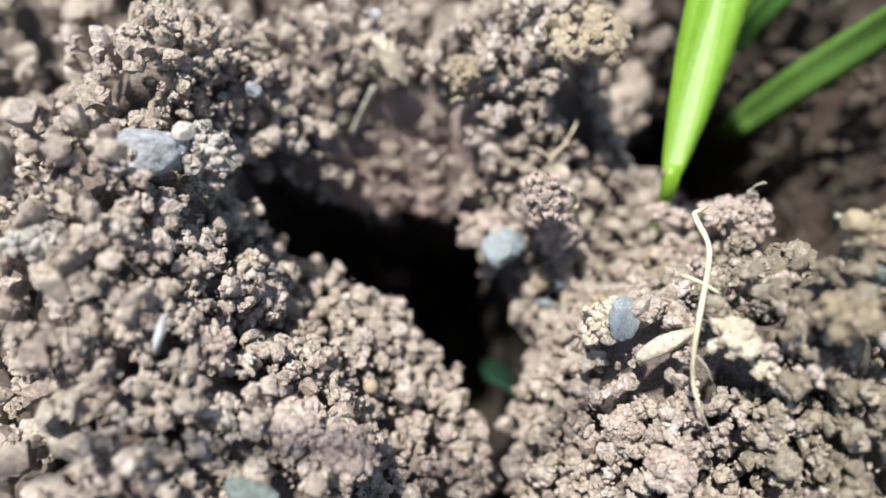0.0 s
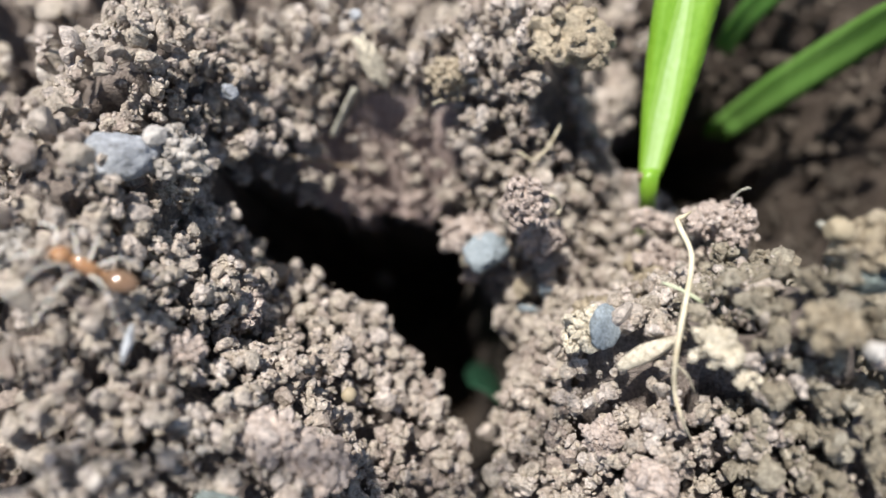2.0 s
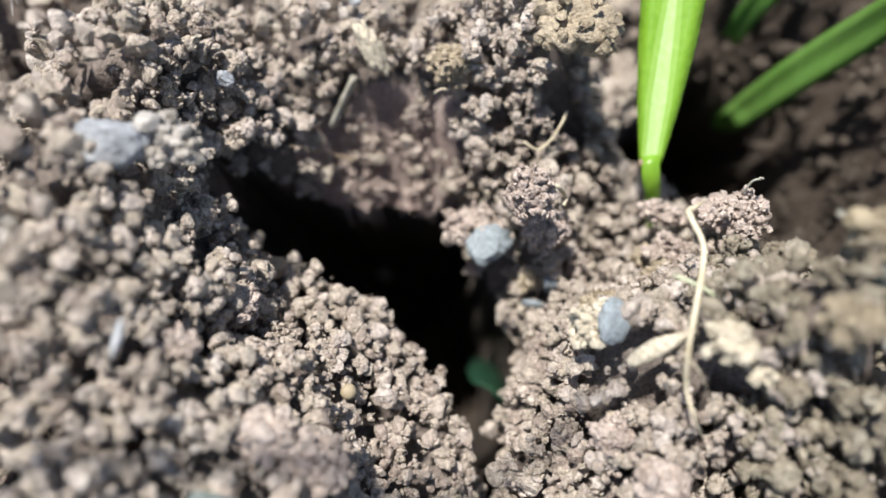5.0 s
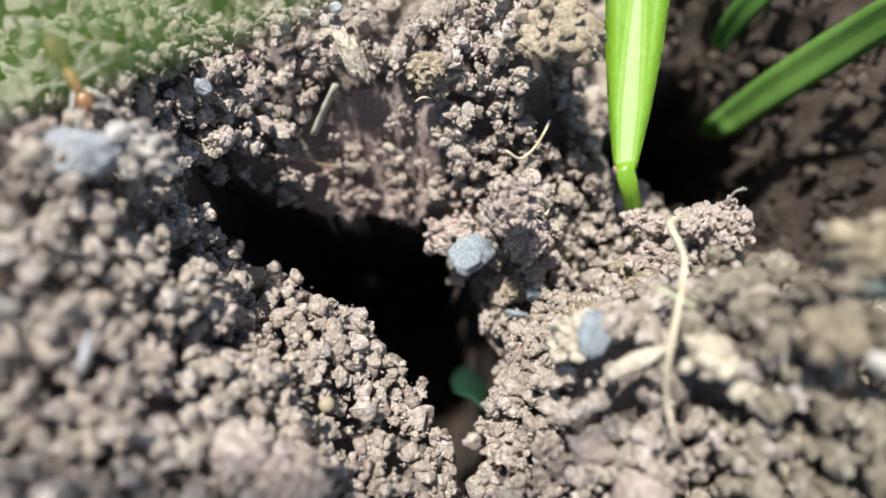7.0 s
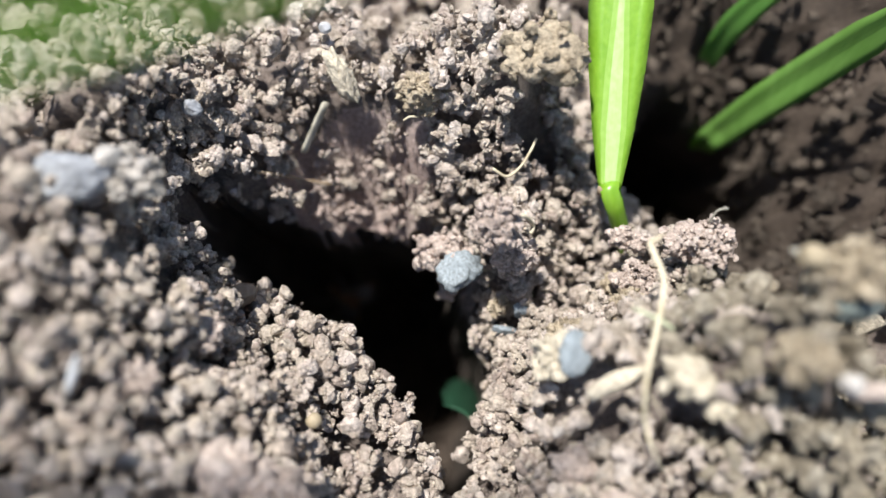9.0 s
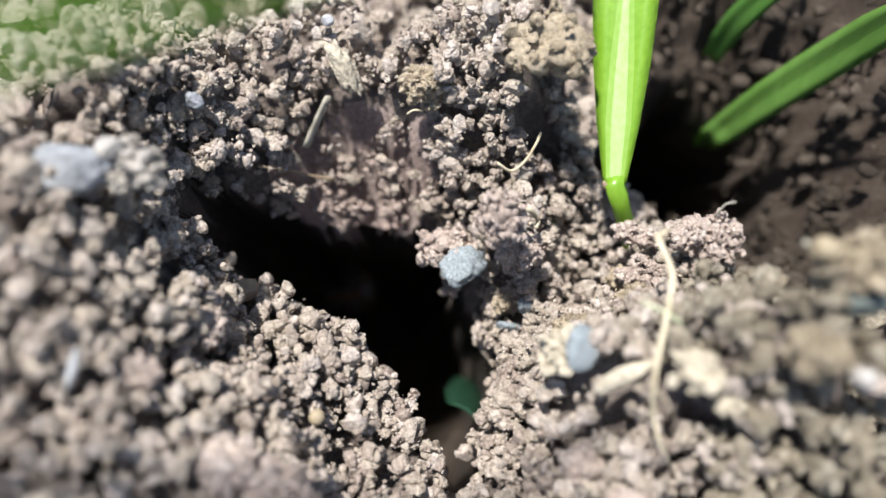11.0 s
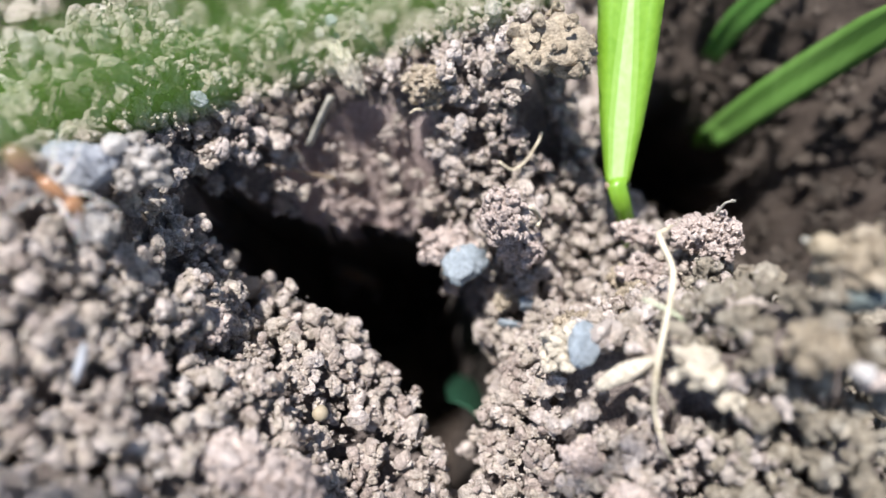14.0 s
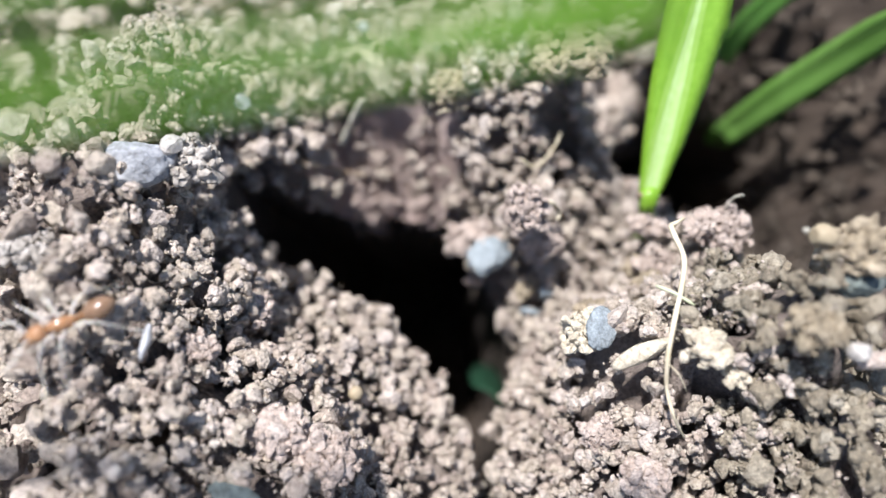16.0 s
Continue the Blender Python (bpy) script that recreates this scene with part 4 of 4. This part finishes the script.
carried_crumb = clod("carried_crumb", (0, 0, 0), (0.75, 0.65, 0.6), 16, 0.3, PALE_SOIL, 77)
tagged(carried_crumb, "pale soil crumb held in an ant's jaws", "soil clod")

# ---- what moves ----
FIRST_ANT = [  # seconds, place in mm, turn in degrees
    (0, -6.5, 12.5, -34, -33.8, -31.2, -172.7), (0.4, -6.5, 12.5, -34, -33.8, -31.2, -172.7), (0.6, -11.29, 4.08, -14.3, -33.8, -31.2, -172.7), (0.8, -11.58, 4.28, -14.06, -35.1, -29.6, -170.1),
    (0.9, -11.93, 3.66, -13.5, -35.7, -28.9, -168.9), (0.95, -9.64, -1.14, -2.24, 4.1, -29.8, 171.8), (1, -9.66, -1.46, -1.5, 40.8, -20, 156.6), (1.1, -9.68, -3.9, 2.41, 40.6, -20.7, 157.5),
    (1.2, -9.81, -4.3, 4.13, 39.6, -20.9, 156.7), (1.25, -10.52, -3.99, 3.48, 3.4, -30.1, 172), (1.3, -10.98, -4.07, 3.79, -35.7, -28.9, -169), (1.4, -11.29, -4.1, 5.65, -24.4, -33.3, -175.3),
    (1.45, -11.51, -4.88, 6.68, 8.7, -30.6, 166.9), (1.5, -12.28, -4.99, 6.1, 38, -20.5, 154.2), (1.6, -12.83, -6.37, 7.98, 41.9, -17.3, 153.4), (1.7, -13.32, -6.63, 8.83, 28.5, -25.8, 153.8),
    (1.8, -14.17, -6.43, 9.18, 37.1, -19.8, 151.6), (2, -14.95, -6.09, 9.58, 21.4, -17.1, 159.8), (2.2, -16.01, -6.16, 9.96, 9.2, 8, 168.2), (2.4, -17.25, -5.76, 10.38, 33.9, 7.1, 172.1),
    (2.5, -17.7, -5.1, 10.36, 0.3, 3.7, 169), (2.6, -18.22, -4.38, 10.24, -33.1, -0.9, 168.4), (2.8, -19.79, -4.14, 10.1, -30.9, 24.6, 154.2), (3, -23.2, -3.68, 9.12, -18.1, 31.1, 159.1),
    (3.4, -30, -2, 8, -18.1, 31.1, 159.1), (4.15, -30, -2.75, 8, -22.3, 20.8, 117.1), (4.9, -30, -3.5, 8, -18.4, 10.5, 78.1), (5.65, -30, -4.25, 8, -9, 4.9, 39.3),
    (6.4, -30, -5, 8, 2, 6.4, 0.2), (7, -18, -6.28, 9.9, 2, 6.4, 0.2), (7.2, -16.08, -6.35, 9.51, -22.3, -7, 5.7), (7.3, -14.33, -6.47, 9.14, -27.7, 30.8, -10.8),
    (7.4, -13.24, -6.37, 8.72, -36.8, 27.5, -13.3), (7.5, -12.3, -5.55, 7.2, -36.2, 28.3, -12), (7.6, -11.48, -3.16, 3.1, -35.5, 29.2, -10.7), (7.7, -11.07, 0.17, -1.1, -33.6, 31.5, -6.8),
    (7.75, -10.52, 1.01, -3.26, 7.4, 28.8, 15.2), (7.8, -11.24, 4.01, -10.36, 42.7, 14.9, 29.4), (8, -9.71, 4.43, -13.26, 43.7, 10.7, 34), (8.3, -6.5, 12.5, -34, 43.7, 10.7, 34),
    (10.167, -6.5, 12.5, -34, 52.6, -2.3, 76.8), (12.033, -6.5, 12.5, -34, 50.4, -17.9, 119.3), (13.9, -6.5, 12.5, -34, 36.8, -27.5, 166.7), (14.5, -10.27, -0.59, 1.09, 36.8, -27.5, 166.7),
    (14.7, -10.99, -2.24, 2.16, 38.5, -24.7, 162.7), (14.9, -11.97, -2.76, 3.54, 39.9, -22, 159.1), (15, -12.28, -3.76, 6.07, 40.6, -20.7, 157.5), (15.1, -12.72, -4.15, 7.22, 37.8, -22.4, 157.6),
    (15.2, -13.67, -5.01, 9.02, 19.1, -31.4, 163.6), (15.3, -14.17, -5.44, 10.05, 12.7, -33.2, 166.5), (15.4, -14.46, -5.74, 10.13, 10.9, -33.7, 167.3), (15.5, -14.57, -6.21, 9.77, 33.5, -24.6, 157.7),
    (15.6, -15, -6.42, 9.56, 8.3, -34.8, 178), (15.7, -15.54, -6.49, 9.04, -13.5, -25, -162), (15.8, -15.02, -6.61, 9.16, -17.3, -31, -151.8), (15.9, -15.66, -7, 9.46, -37.7, -2.4, -154.1),
    (16, -16.16, -8.31, 9.25, 1.9, -5, -151.1),
]
SECOND_ANT = [  # seconds, place in mm, turn in degrees
    (0, -24, 14, 9, -9.1, 31.4, -57.9), (6.4, -19, 9, 9.5, -9.1, 31.4, -57.9), (6.9, -16.85, 6.01, 8.38, -9.1, 31.4, -57.9), (7.2, -15.63, 3.91, 7.07, -24.4, 28.9, -65.5),
    (7.3, -14.69, 4.16, 6.91, -11, 43.6, -60.8), (7.4, -13.4, 1.51, 7.87, -35, 9.8, -59.9), (7.5, -12.4, 0.46, 7.89, -34.9, 10.6, -57.9), (7.6, -11.6, 0.62, 8.03, -4.3, 44.5, -51.2),
    (7.7, -11.31, 0.93, 7.62, -0.7, 44.7, -46), (7.8, -12.69, 3.66, 2.03, 2.9, 44.6, -40.8), (8, -12.25, 4.21, -2.71, 10.3, 43.8, -30.3), (8.2, -12.06, 4.31, -4.61, 17, 42, -20.4),
    (8.6, -8, 11.5, -33, 17, 42, -20.4), (9.2, -8, 11.5, -33, 17, 42, -20.4), (11.2, -8, 11.5, -33, 40.7, 20.3, 23), (11.7, -10.4, 4.6, -11.6, 40.7, 20.3, 23),
    (12.3, -11.8, 4.39, -7.52, 40.7, 20.3, 23), (12.5, -13.11, 5.1, -9.1, 37.4, 26.6, 14.6), (12.7, -12.56, 3.7, -5.29, 32.3, 32.8, 4.4), (12.8, -12.33, 1.88, -2.34, -9.5, 27.7, -19.9),
    (12.9, -12.23, 0.33, 0.09, -43.7, 10.7, -34), (13.1, -12.18, -2.21, 4.24, -44.1, 8.4, -36.4), (13.3, -12.88, -2.46, 6.49, -44.4, 6.2, -38.7), (13.5, -13.31, -1.79, 7.37, -44.6, 4.1, -40.9),
    (13.7, -13.62, -2.32, 8.02, -42.1, 8, -40.5), (13.9, -14.95, -1.43, 9.37, 1.3, 39.2, -29), (14.1, -15.72, -1.48, 10.41, -31, 21, -38.2), (14.3, -17.14, -1.39, 11.21, -32.7, 10.7, -29.1),
    (14.5, -18.76, -0.3, 11.21, -5.4, -1.5, -18.3), (14.9, -24, 3, 10, -5.4, -1.5, -18.3), (16, -26, 4, 10, -5.4, -1.5, -18.3),
]
SWAY = [  # the fresh blade: seconds and turn in degrees
    (0, 2.93, 4.34, -0.94), (1, -0.76, 1.02, -0.44), (2, 2.14, 0.41, -0.37), (3, 3.32, -1.76, -0.6),
    (4, 1.58, -1.29, -0.2), (6.5, -5.55, -8.65, 0.96), (7.5, -5.7, -8.29, 0.92), (8.5, -4.2, -9.14, 0.99),
    (11.5, -3.92, -9.86, 1.05), (13, -4.71, -10.37, 1.27), (13.5, -3.95, -9.16, 1.01), (14, -1.67, -9.02, 0.8),
    (14.5, 0.21, -8.21, 0.44), (15, 4.83, -5.42, -0.04), (15.5, 8.93, -2.28, -0.54), (16, 11.45, 0.62, -0.29),
]
SWING = [  # the long blade over the nest
    (0, 24.83, -6.44, 23.51), (4.2, 28.41, -6.58, 25.63), (5.4, 23.38, -2.25, 20.14), (6.3, 21.88, 0.06, 17.63),
    (7, 19.17, 0.39, 16.39), (8, 15.46, 1, 14.81), (9, 12.91, 0.76, 12.98), (10.2, 13.5, 0.97, 13.53),
    (11.3, 14.52, 1.31, 13.79), (11.7, 16.82, 1.34, 14.36), (12, 18.79, 1.23, 15.05), (12.5, 18.68, 1.61, 14.54),
    (13.5, 14.1, 1.19, 11.67), (14.5, 12.78, 1.28, 10.5), (14.8, 10.91, 0.84, 8.87), (15.2, 4.64, 0.78, 4),
    (15.6, 1.88, 0.32, 1.49), (16, 0.08, 0.2, 0.22),
]


def stride(legs, start, stretches):
    """Swing the legs in turn while the ant walks."""
    for k, (leg, x, y, z, angle) in enumerate(legs):
        rows = [(0.0, pose(x, y, z, 0, 0, angle))]
        for a, b in stretches:
            for i in range(int(round((b - a) * 10)) + 1):
                t = round(a + i * 0.1, 3)
                swing = math.sin(2 * math.pi * 2.7 * t + math.pi * ((k // 2 + k) % 2))
                if t > rows[-1][0]:
                    rows.append((t, pose(x, y, z, 8 * swing, 0, angle + 17 * swing)))
        if rows[-1][0] < 16:
            rows.append((16.0, pose(x, y, z, 0, 0, angle)))
        walk(leg, rows)


def motions():
    first = [(t, pose(x * MM, (y - 0.45) * MM, (z + 0.95) * MM, rx, ry, rz)) for t, x, y, z, rx, ry, rz in FIRST_ANT]
    second = [(t, pose(x * MM, (y - 0.6) * MM, (z + 1.25) * MM, rx, ry, rz)) for t, x, y, z, rx, ry, rz in SECOND_ANT]
    walk(first_ant, first)
    walk(second_ant, second)
    stride(first_legs, 0, [(0.5, 3.0), (7.0, 8.2), (14.2, 16.0)])
    stride(second_legs, 0, [(6.9, 8.5), (11.6, 14.6)])
    jaws = pose(2.5 * MM, 0, 0.85 * MM)
    held = [(t, m @ jaws) for t, m in second if t >= 11.0]
    walk(carried_crumb, [(0.0, held[0][1])] + held)
    walk(green_blade, [(t, Matrix.Translation(Vector(GREEN_BASE) * MM) @ pose(0, 0, 0, rx, ry, rz)) for t, rx, ry, rz in SWAY])
    foot = near_leaf.matrix_basis.copy()
    walk(near_leaf, [(t, foot @ pose(0, 0, 0, rx, ry, rz)) for t, rx, ry, rz in SWING])


motions()
